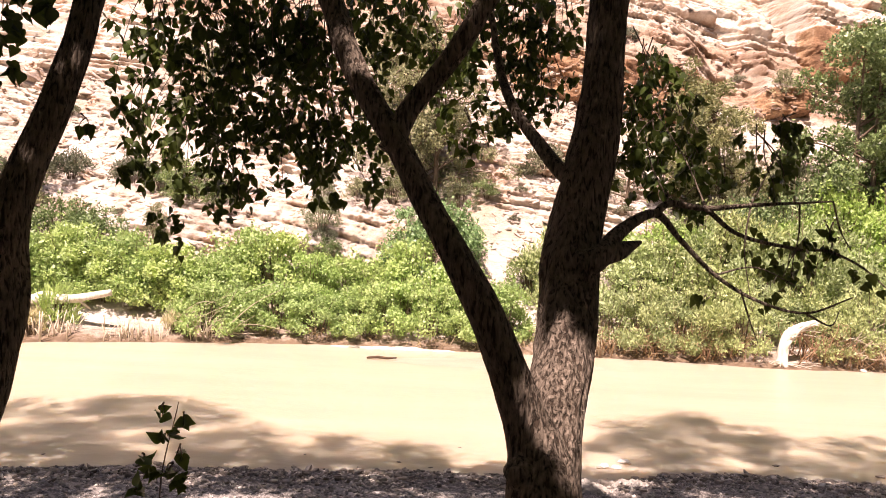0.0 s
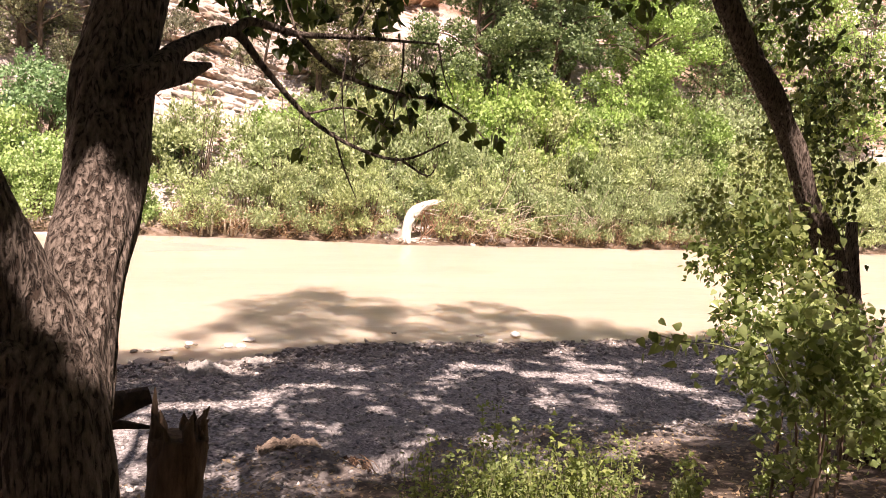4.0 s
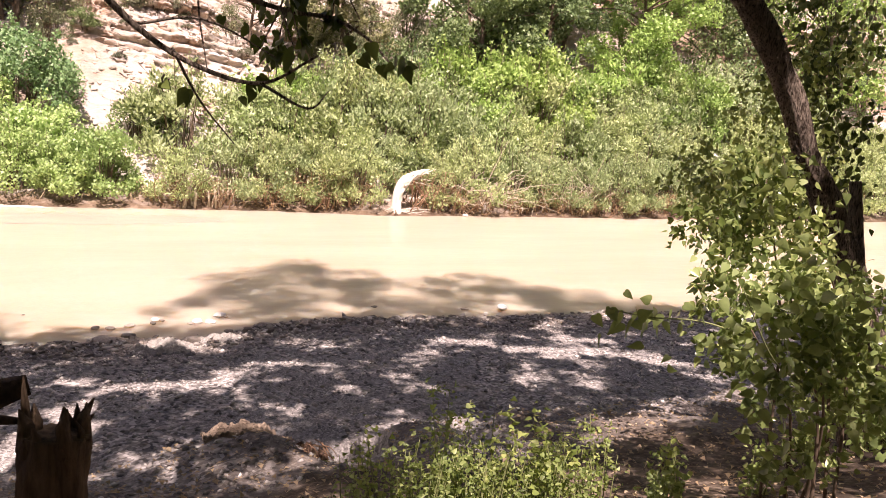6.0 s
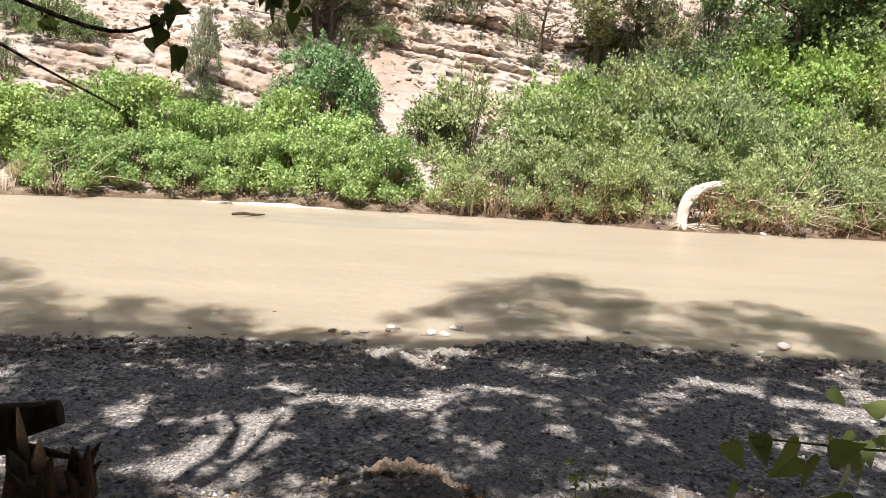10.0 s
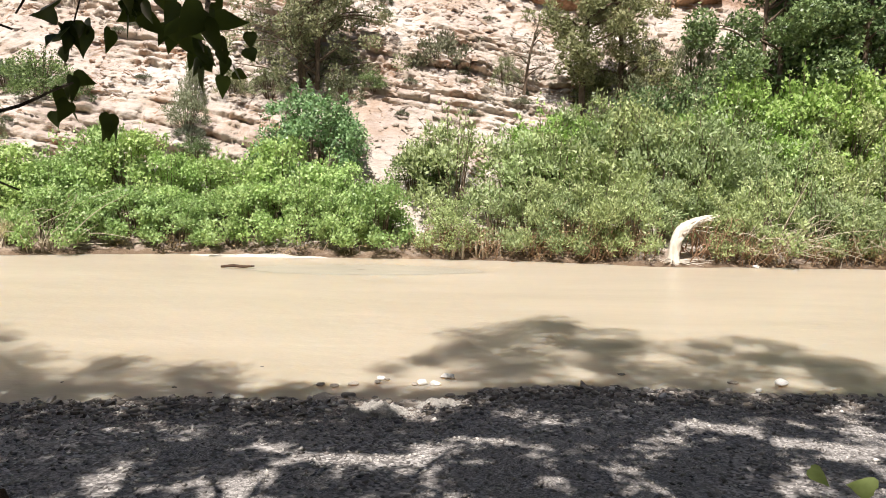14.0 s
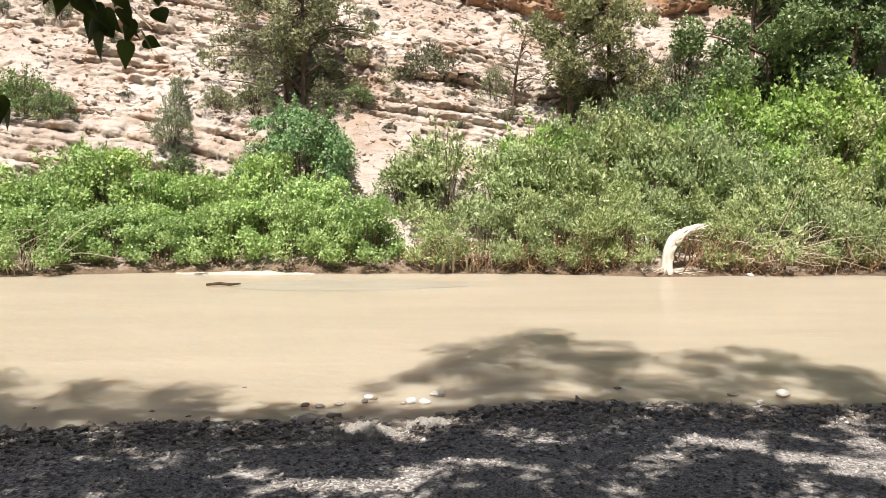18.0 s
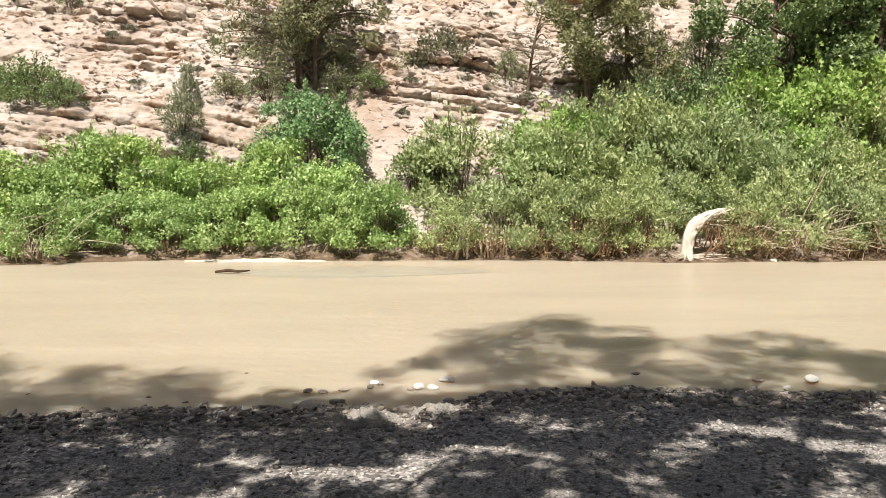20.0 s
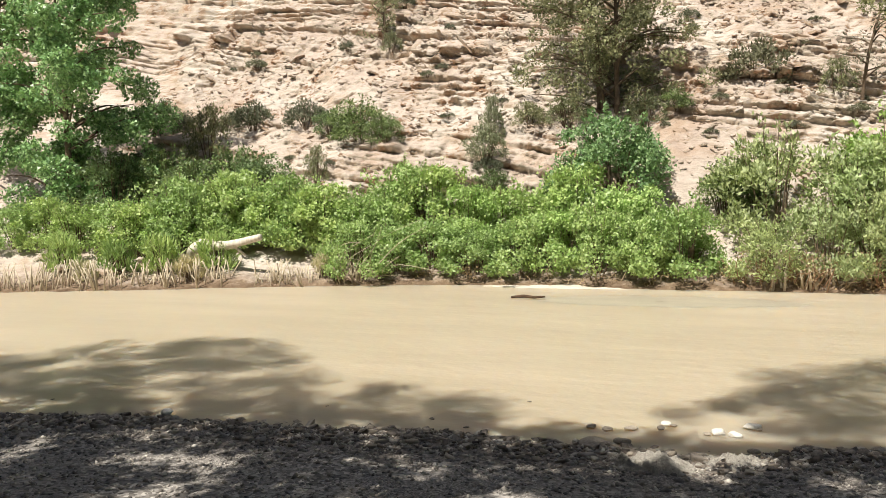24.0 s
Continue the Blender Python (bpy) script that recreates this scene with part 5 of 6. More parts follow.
def single_leaves(parent, at, count, spread_r, size, seed, age="old"):
    """Leaves that can be told apart, each an object of its own."""
    rng = np.random.RandomState(seed)
    wild = 1.0 if age == "young" else 0.5
    for i in range(count):
        p = np.asarray(at, float) + rng.normal(size=3) * spread_r * np.array([0.6, 0.6, 0.5])
        k = size * rng.uniform(0.7, 1.2)
        link("leaf", LEAF_MESHES[age][i % 3], parent, at=Matrix.LocRotScale(p, Euler((rng.normal() * 0.7 * wild, rng.normal() * wild, rng.normal() * 1.4 * wild)), (k, k, k)))


def clusters(parent, rows, size, density, seed, material=POPLAR, squash=(1, 1, 1), hang=1.0, twig=True):
    """Leaf clusters at rows of x, y, z, radius; density: leaves per square metre of their outline."""
    for i, (x, y, z, r) in enumerate(rows):
        leaf_cluster(parent, (x, y, z), r, max(4, int(density * r * r)), size, seed + i, material, squash, twig=twig, hang=hang)


# hanging foliage of the left stem
clusters(tree, [(-1.46, 4.91, 4.84, 0.31), (-1.24, 5.03, 4.66, 0.38), (-1.33, 5.06, 4.24, 0.31), (-1.53, 5.00, 4.06, 0.15), (-1.09, 5.12, 4.35, 0.34), (-0.90, 5.10, 4.75, 0.41), (-1.11, 5.15, 3.98, 0.22), (-1.40, 5.06, 3.75, 0.14), (-0.68, 5.11, 4.92, 0.38), (-0.62, 5.20, 4.55, 0.38), (-0.81, 5.21, 4.25, 0.24), (-0.48, 5.27, 4.25, 0.31), (-0.35, 5.26, 4.47, 0.27), (-0.33, 5.16, 4.95, 0.29), (-0.57, 5.27, 4.07, 0.16), (-1.55, 4.96, 4.44, 0.19), (-1.05, 5.01, 4.98, 0.36)], 0.052, 2100, 300)
clusters(tree, [(-0.04, 5.28, 4.99, 0.28), (0.11, 5.36, 4.68, 0.24), (0.24, 5.31, 4.88, 0.24), (0.29, 5.40, 4.42, 0.16), (0.57, 5.27, 5.02, 0.28), (0.71, 5.31, 4.80, 0.26), (0.55, 5.35, 4.66, 0.23), (0.76, 5.23, 5.08, 0.24), (1.29, 5.27, 4.54, 0.21), (1.41, 5.22, 4.64, 0.23), (1.49, 5.24, 4.38, 0.25), (1.63, 5.22, 4.25, 0.19), (1.41, 5.29, 4.14, 0.15), (1.64, 5.23, 4.02, 0.13), (1.30, 5.21, 4.83, 0.17), (0.36, 5.26, 5.07, 0.21)], 0.052, 2500, 340)
# leaves of the drooping branch on the right stem
clusters(tree, [(1.74, 4.52, 4.20, 0.17), (1.85, 4.46, 4.31, 0.14), (1.94, 4.49, 3.75, 0.12), (2.06, 4.43, 3.82, 0.1), (1.54, 4.63, 3.50, 0.04), (1.24, 4.65, 4.28, 0.15), (1.38, 4.63, 4.17, 0.14), (1.41, 4.59, 4.40, 0.15), (1.12, 4.69, 4.17, 0.12), (1.59, 4.58, 4.13, 0.1), (1.97, 4.78, 4.28, 0.14)], 0.045, 2600, 370)
single_leaves(tree, (2.2, 4.14, 3.64), 7, 0.05, 0.052, 1)
single_leaves(tree, (2.12, 4.2, 3.69), 5, 0.05, 0.052, 2)
single_leaves(tree, (2.04, 5.03, 3.69), 22, 0.085, 0.048, 3)
single_leaves(tree, (1.95, 5.03, 3.8), 20, 0.1, 0.048, 7)
single_leaves(tree, (1.68, 5.25, 3.52), 3, 0.04, 0.06, 4)
single_leaves(tree, (1.84, 4.57, 3.51), 7, 0.045, 0.042, 5)
single_leaves(tree, (1.90, 4.5, 3.66), 5, 0.05, 0.055, 6)

left_tree = thing("poplar_tree", "leaning poplar tree with dark bark on the river terrace", "tree")
link("trunk", tube_mesh("left_trunk", [limb([(-1.95, 3.7, 1.3), (-1.82, 3.8, 2.3), (-1.765, 3.83, 2.8), (-1.72, 3.883, 3.1), (-1.705, 3.936, 3.4), (-1.735, 3.989, 3.7), (-1.682, 4.041, 4.0), (-1.592, 4.094, 4.3), (-1.524, 4.147, 4.6), (-1.483, 4.2, 4.9), (-1.35, 4.4, 5.8), (-1.8, 5.0, 10.0)], [0.22, 0.12, 0.085, 0.095, 0.102, 0.09, 0.076, 0.07, 0.063, 0.06, 0.056, 0.035], 10)], BARK, 56, 0.12, 21, 0.08), left_tree)
clusters(left_tree, [(-1.80, 4.03, 4.6, 0.15), (-1.74, 4.05, 4.72, 0.15), (-1.82, 4.06, 4.47, 0.09), (-1.86, 4.07, 4.2, 0.06), (-1.53, 4.22, 4.22, 0.05)], 0.062, 1300, 400)

right_tree = thing("poplar_tree", "leaning poplar tree with cracked bark and leafy shoots", "tree")
link("trunk", tube_mesh("right_trunk", [limb([(7.95, 6.1, 0.4), (7.85, 6.1, 1.1), (7.7, 6.1, 1.55), (7.35, 6.1, 2.1), (7.054, 6.115, 2.6), (6.799, 6.138, 3.0), (6.492, 6.163, 3.4), (6.276, 6.17, 3.8), (5.958, 6.159, 4.2), (5.532, 6.127, 4.6), (5.224, 6.138, 5.0), (4.96, 6.15, 5.47), (4.7, 6.2, 6.4), (4.9, 6.0, 9.0), (5.1, 6.0, 12.0)], [0.18, 0.15, 0.14, 0.135, 0.128, 0.113, 0.094, 0.09, 0.095, 0.094, 0.093, 0.09, 0.088, 0.07, 0.03], 9)], BARK, 56, 0.24, 31, 0.12), right_tree)
link("trunk", tube_mesh("second_trunk", [limb([(7.6, 6.1, 0.4), (7.5, 6.15, 1.2), (7.42, 6.2, 2.0), (7.3, 6.3, 3.2)], [0.13, 0.11, 0.1, 0.05])], BARK, 32, 0.14, 35, 0.06), right_tree)
clusters(right_tree, [(4.44, 6.67, 5.22, 0.46), (4.75, 6.51, 5.0, 0.4), (4.87, 6.33, 5.35, 0.46), (4.61, 6.52, 5.4, 0.41), (5.36, 5.9, 5.28, 0.41), (5.58, 5.66, 5.35, 0.46), (5.79, 5.5, 5.15, 0.35), (4.57, 6.65, 4.95, 0.24), (3.75, 6.4, 5.65, 0.3), (3.95, 6.4, 5.35, 0.3), (4.3, 6.4, 5.6, 0.35), (4.95, 6.4, 5.7, 0.4), (5.3, 6.4, 5.8, 0.4), (5.35, 6.4, 5.4, 0.36), (5.5, 6.4, 5.05, 0.3), (5.0, 6.4, 6.05, 0.42), (5.6, 6.4, 5.9, 0.42), (4.6, 6.4, 6.0, 0.36), (5.95, 6.3, 5.6, 0.36), (4.1, 6.4, 5.9, 0.32), (7.6, 7.2, 4.3, 0.5), (7.9, 7.2, 3.7, 0.5), (7.3, 7.2, 4.9, 0.5), (8.1, 7.2, 3.0, 0.5), (8.3, 7.2, 4.6, 0.5), (6.8, 7.2, 5.3, 0.4)], 0.07, 900, 420)

# young poplar shoots round the leaning tree
shoots = thing("poplar_shoots", "dense young poplar shoots with pale green leaves", "shrub")
stem_lines = []
for i, (x, y, z) in enumerate([(4.6, 4.76, 3.3), (4.79, 4.5, 3.0), (4.34, 4.3, 2.8), (4.1, 4.25, 2.6), (4.99, 4.3, 2.6), (4.5, 4.2, 2.5), (4.75, 4.8, 3.4)]):
    o = np.array([5.3 + 0.3 * math.sin(i * 2.1), 4.8 + 0.3 * math.cos(i * 1.7), 0.9])
    e = np.array([x, y, z])
    stem_lines.append(limb([o, (o * 0.55 + e * 0.45) + np.array([0.12, 0, 0.3]), e], [0.014, 0.009, 0.004], 5))
stem_lines.append(limb([(4.3, 4.4, 2.5), (3.9, 4.35, 2.62), (3.45, 4.2, 2.7), (3.08, 4.0, 2.8)], [0.006, 0.004, 0.003, 0.002], 6))
stem_lines.append(limb([(4.5, 4.2, 2.3), (4.1, 4.1, 2.5), (3.8, 4.05, 2.85)], [0.006, 0.004, 0.002], 6))
for i, q in enumerate(stem_lines):
    link("stem", tube_mesh("shoot_stem", [q], STEMS if i < 7 else WEEDSTEM, 6), shoots)
clusters(shoots, [(4.60, 4.89, 3.20, 0.28), (4.55, 4.92, 2.96, 0.24), (4.75, 4.69, 2.93, 0.31), (4.70, 4.79, 3.31, 0.24), (4.34, 4.50, 2.69, 0.29), (4.48, 4.32, 2.61, 0.29), (4.08, 4.45, 2.59, 0.17), (4.15, 4.30, 2.39, 0.2), (4.49, 4.22, 2.37, 0.26), (4.99, 4.29, 2.47, 0.24), (4.62, 4.04, 2.33, 0.18), (4.06, 3.97, 2.06, 0.12), (4.85, 4.54, 2.73, 0.24), (4.29, 4.71, 2.77, 0.16), (4.98, 4.16, 2.13, 0.21), (5.2, 4.6, 2.2, 0.28), (5.0, 4.6, 1.8, 0.25), (5.5, 4.8, 1.9, 0.3)], 0.043, 3900, 440, SPROUT, hang=0.35, twig=False)
clusters(shoots, [(4.48, 4.15, 2.67, 0.24), (3.95, 3.85, 2.45, 0.12), (5.5, 4.7, 2.5, 0.3), (5.1, 4.1, 2.4, 0.26), (5.3, 4.2, 2.1, 0.3)], 0.043, 3300, 480, SPROUT, hang=0.35, twig=False)
clusters(shoots, [(5.5, 5.75, 3.1, 0.28), (5.35, 5.4, 3.0, 0.24), (5.5, 5.9, 2.85, 0.26), (5.8, 6.6, 2.9, 0.3), (6.1, 6.8, 3.2, 0.4), (6.9, 6.9, 3.7, 0.4), (7.3, 6.9, 4.2, 0.42), (6.5, 6.8, 2.8, 0.4), (7.4, 6.9, 3.3, 0.4), (7.0, 6.8, 3.0, 0.4)], 0.05, 2000, 500, WEED, hang=0.6, twig=False)
for i, (x, y, z, r, n) in enumerate([(3.54, 4.26, 2.62, 0.1, 12), (3.78, 4.35, 2.71, 0.1, 12), (3.12, 4.05, 2.78, 0.05, 4), (3.30, 4.1, 2.72, 0.06, 6), (3.8, 4.15, 2.82, 0.07, 7), (3.86, 4.3, 2.5, 0.1, 12), (3.95, 4.1, 2.62, 0.12, 16), (4.0, 4.05, 2.35, 0.12, 16), (4.2, 4.15, 2.75, 0.14, 20), (4.3, 4.1, 2.5, 0.16, 24), (4.45, 4.2, 2.85, 0.16, 24), (4.2, 4.2, 2.2, 0.15, 20), (4.6, 4.0, 2.2, 0.16, 22), (4.7, 4.1, 2.55, 0.18, 26), (4.1, 3.95, 2.05, 0.1, 12), (4.55, 4.6, 3.1, 0.18, 24), (4.5, 4.7, 3.3, 0.14, 18)]):
    single_leaves(shoots, (x, y, z), n, r * 1.2, 0.06, 700 + i, "young")

# ---- canopy over the terrace: the crowns that shade bar and river ----
EDGE_X = [-14, -12, -9.6, -7.5, -4.8, -2.8, -1.2, 0.9, 2.1, 3.2, 4.3, 6.0, 7.1, 7.6, 8.6, 9.8, 11.2, 12.3, 16, 22]
EDGE_Y = [15.0, 16.0, 16.8, 19.6, 18.0, 16.0, 16.0, 15.0, 14.4, 17.2, 18.9, 19.8, 18.6, 16.9, 18.0, 18.0, 16.2, 14.6, 15.0, 14]
GAPS = [(8.6, 14.4, 0.7), (3.15, 14.5, 0.8), (2.2, 14.4, 0.4), (5.1, 6.0, 0.75), (5.9, 6.2, 0.6), (4.6, 5.7, 0.5), (6.2, 7.5, 0.8), (3.75, 6.4, 0.5), (4.4, 6.3, 0.35), (1.25, 5.12, 1.05), (0.92, 5.9, 0.15), (-0.78, 6.4, 0.2), (7.2, 8.05, 0.4), (6.9, 8.35, 0.5), (7.8, 8.8, 0.45), (2.4, 8.75, 0.3), (2.2, 8.05, 0.3), (1.96, 7.36, 0.15), (5.45, 5.75, 0.5), (5.9, 5.7, 0.5)]
# narrow breaks between the leaves, as strips x, y, x, y, half width on the ground below them
BREAKS = [(1.4, 10.75, 1.85, 11.05, 0.08), (1.85, 11.05, 2.53, 11.0, 0.19), (2.53, 11.0, 3.05, 11.04, 0.11), (0.39, 10.14, 0.84, 10.3, 0.14), (1.08, 9.92, 1.35, 10.4, 0.2), (1.13, 9.55, 1.46, 9.89, 0.2), (0.7, 9.04, 0.92, 9.7, 0.18), (0.31, 9.02, 0.58, 9.15, 0.14), (1.22, 9.1, 1.46, 9.24, 0.1), (0.05, 11.6, 0.53, 11.72, 0.05), (0.84, 11.2, 1.25, 11.45, 0.08), (-0.72, 11.95, -0.5, 11.93, 0.07), (1.72, 9.94, 1.89, 10.07, 0.06)]
BREAKS += [(2.55, 8.82, 3.0, 8.78, 0.17), (3.15, 8.42, 3.35, 8.5, 0.09), (2.45, 8.0, 2.55, 7.85, 0.08), (2.27, 9.13, 2.52, 9.14, 0.07), (2.52, 8.95, 2.57, 8.75, 0.12), (2.81, 9.26, 2.95, 9.16, 0.08), (3.2, 9.24, 3.3, 9.2, 0.07), (3.75, 9.57, 4.04, 9.43, 0.06), (5.15, 10.3, 5.3, 9.95, 0.1), (5.06, 9.2, 5.22, 9.24, 0.08), (3.4, 10.94, 3.7, 10.95, 0.07), (4.06, 10.45, 4.25, 10.35, 0.07), (4.9, 10.65, 5.08, 10.71, 0.07), (3.4, 11.75, 3.8, 11.65, 0.1), (2.24, 13.1, 2.8, 12.95, 0.24), (3.01, 13.39, 3.4, 13.36, 0.18)]
BREAKS += [(6.3, 12.3, 6.98, 12.03, 0.18), (7.1, 11.8, 7.69, 11.44, 0.2), (7.83, 11.34, 8.6, 11.15, 0.24), (8.3, 12.1, 8.6, 12.0, 0.14), (8.9, 10.45, 9.3, 10.2, 0.2), (7.2, 10.45, 7.5, 10.35, 0.1), (6.34, 10.71, 6.49, 10.64, 0.09), (6.83, 10.7, 7.01, 10.7, 0.08), (7.14, 9.74, 7.25, 9.6, 0.12), (7.74, 12.5, 7.97, 12.3, 0.1), (8.6, 12.0, 9.1, 11.8, 0.16), (8.7, 10.8, 9.2, 10.6, 0.15), (-2.9, 11.5, -2.3, 11.6, 0.12)]


def broken(x, y):
    """Which places on the ground lie under a break or a thin spot of the leaves."""
    wx, wy = x + 0.22 * (fbm(x * 3.1, y * 3.1, 3) - 0.5), y + 0.22 * (fbm(x * 3.1 + 9, y * 3.1, 3, 1) - 0.5)
    out = (fbm(x * 1.5 + 0.5 * y, y * 3.6, 3, 2) > 0.785 - 0.06 * np.clip((x - 4.5) / 1.5, 0, 1)) & (y > 8.6) & (y < 13)
    for x0, y0, x1, y1, w in BREAKS:
        t = np.clip(((wx - x0) * (x1 - x0) + (wy - y0) * (y1 - y0)) / ((x1 - x0) ** 2 + (y1 - y0) ** 2), 0, 1)
        out |= (wx - x0 - t * (x1 - x0)) ** 2 + (wy - y0 - t * (y1 - y0)) ** 2 < (w * 1.15) ** 2
    return out


crng = np.random.RandomState(77)
shade = {0: [], 1: [], 2: []}
for X0 in np.arange(-19, 21, 0.62):
    edge = np.interp(X0, EDGE_X, EDGE_Y)
    # rows behind the path are unseen leaves added to dim the sky light
    for Y0 in np.arange(-9.0, edge, 0.56):
        x, y = X0 + crng.uniform(-0.4, 0.4), Y0 + crng.uniform(-0.4, 0.4)
        r = crng.uniform(0.36, 0.64)
        e = np.interp(x, EDGE_X, EDGE_Y)
        if y + r * 0.8 > e or any((x - a) ** 2 + (y - b) ** 2 < (c * 0.42 + r * 0.42) ** 2 for a, b, c in GAPS):
            continue
        if y < 6 and crng.rand() < 0.1:
            continue
        h = crng.uniform(12, 16) if y > 13.6 else crng.uniform(8, 13)
        c = Vector((x, y, 0)) + Vector(TO_SUN) * (h / TO_SUN.z)
        shade[0 if c.x < -3 else (1 if c.x < 3 else 2)].append((c.x, c.y, c.z, r))
        if 3 < y < 13.2 or y > 13.6:
            c = Vector((x + crng.uniform(-0.15, 0.15), y + crng.uniform(-0.15, 0.15), 0)) + TO_SUN * ((h + 2.5) / TO_SUN.z)
            shade[0 if c.x < -3 else (1 if c.x < 3 else 2)].append((c.x, c.y, c.z, r * (0.8 if y < 13.6 else 1.0)))
# unseen low leaf clumps added to shade the trunks, sapling and root log
for x, y in ((0.85, 4.1), (0.95, 4.4), (1.0, 4.65), (0.88, 4.92), (0.84, 5.2), (0.76, 5.45), (0.68, 5.65), (1.46, 5.62), (1.52, 5.88), (1.55, 6.1), (-0.15, 4.9), (-0.1, 4.65), (-0.2, 5.15), (0.08, 4.9), (-0.35, 4.8), (-1.4, 4.95), (-1.32, 5.2), (-1.22, 5.4), (-1.12, 5.62), (-1.04, 5.82), (-0.95, 6.05), (-0.62, 6.65), (1.0, 6.7), (0.75, 6.6), (1.22, 6.85), (0.55, 6.45)):
    c = Vector((x, y, 0)) + TO_SUN * (8.0 / TO_SUN.z)
    for _ in range(2):
        shade[1].append((c.x + crng.uniform(-0.04, 0.04), c.y + crng.uniform(-0.04, 0.04), c.z + crng.uniform(0, 0.6), 0.24))
for k, owner in ((0, left_tree), (1, tree), (2, right_tree)):
    at, tip, face, ln = [], [], [], []
    for cx, cy, cz, r in shade[k]:
        foot_x, foot_y = cx + 0.196 * cz, cy + 0.543 * cz
        rim = foot_y > np.interp(foot_x, EDGE_X, EDGE_Y) - 1.0
        n = 84 if r == 0.24 else int((300 if rim else (450 if foot_y > 13.6 else (480 if foot_y > 8.6 else 390))) * r * r) + 8
        p = np.array([cx, cy, cz]) + ball(n, crng) * crng.rand(n, 1) ** 0.4 * r
        if 7.5 < foot_y < 14.5 and r != 0.24:
            p = p[~broken(p[:, 0] + 0.196 * p[:, 2], p[:, 1] + 0.543 * p[:, 2])]
            n = len(p)
        at.append(p)
        tip.append(crng.normal(size=(n, 3)) + np.array([0, 0, -0.5]))
        face.append(crng.normal(size=(n, 3)) + np.array(TO_SUN) * 0.6)
        ln.append((0.075 if cy + 0.542 * cz > 14 else 0.13) * (1 + 0.6 * crng.rand(n)))
    link("crown", leaf_cloud("crown", np.vstack(at), np.vstack(tip), np.vstack(face), np.concatenate(ln), POPLAR, narrow=0.95), owner)
# a few limbs whose shadows streak the gravel
for a, b in (((0.55, 8.2), (1.0, 10.0)), ((0.9, 8.6), (1.35, 10.3)), ((1.0, 9.2), (0.75, 10.4))):
    p, q = Vector((*a, 0.3)) + TO_SUN * 7.5, Vector((*b, 0.25)) + TO_SUN * 9
    link("branch", tube_mesh("high_branch", [[(*p, 0.06), (*((p + q) / 2 + Vector((0.1, 0, 0.1))), 0.05), (*q, 0.03)]], BARK, 8), tree)

# ---- unseen trees added behind the path to block sky light ----
sky_blocker = far_tree("poplar_tree", "unseen leafy poplar added behind the path to block sky light", 90, 13.0, 4.6, POPLAR, (-9, -11, 2.4), size=0.5, per=70, low=0.1, limbs=16, narrow=0.9)
tagged(sky_blocker, group="poplar grove")
for i, (gx0, gy0, gk) in enumerate([(-17, -9, 1.0), (-1.5, -13, 1.1), (7, -11.5, 1.0), (15, -10, 1.05), (23, -6, 1.0), (-24, -4, 1.05), (29, 3, 1.0), (-29, 4, 1.0), (-6, -7.0, 0.95), (2.5, -8.0, 1.0), (10.5, -6.0, 0.9), (-13, -4.5, 0.95), (16, -2.5, 0.9)]):
    g = copy_thing(sky_blocker, Matrix())
    g.matrix_basis = Matrix.LocRotScale((gx0, gy0, 2.0), Euler((0, 0, i * 1.1)), (gk, gk, gk))

# ---- stump, root log, sapling and weeds on the terrace ----
stump = thing("tree_stump", "broken rotten tree stump with splintered top", "stump", (1.13, 5.45, float(ground_z(1.13, 5.45)) - 0.12))
link("body", tube_mesh("stump_body", [limb([(0, 0, 0), (0.0, 0, 0.35), (0.02, 0, 0.7), (0.04, 0.02, 1.0)], [0.21, 0.15, 0.15, 0.15], 10)], STUMP, 40, 0.16, 3, 0.12), stump)
spl = []
for i in range(22):
    a = i * 6.283 / 22 + 0.1 * RNG.normal()
    h = 0.03 + 0.2 * RNG.rand() ** 2.2 + (0.12 if i in (9, 10, 20) else 0)
    b = np.array([0.04 + math.cos(a) * 0.125, 0.02 + math.sin(a) * 0.125, 0.93])
    w = 0.018 + 0.02 * RNG.rand()
    spl.append([(*b, w * 1.3), (*(b + np.array([0.01 * RNG.normal(), 0, h * 0.6])), w), (*(b + np.array([RNG.normal() * 0.03, RNG.normal() * 0.02, h])), 0.004)])
for q in spl:
    link("splinter", tube_mesh("stump_splinter", [q], STUMP, 6, 0.2), stump)
rlog = thing("root_log", "rotten log with a broken forked end, its colour darkened for shade", "log", (0.66, 5.8, 1.72))
link("trunk", tube_mesh("root_trunk", [limb([(-0.5, 0.1, -0.42), (-0.42, 0.08, -0.1), (-0.28, 0.04, 0.12), (-0.08, 0, 0.2), (0.38, 0.05, 0.3)], [0.12, 0.12, 0.115, 0.11, 0.05], 8)], STUMPWOOD, 24, 0.25, 8, 0.1), rlog)
link("broken_limb", tube_mesh("root_limb", [limb([(0.0, 0.02, 0.16), (0.2, 0.05, 0.14), (0.42, 0.08, 0.09)], [0.05, 0.03, 0.01])], STUMPWOOD, 12, 0.2, 9), rlog)


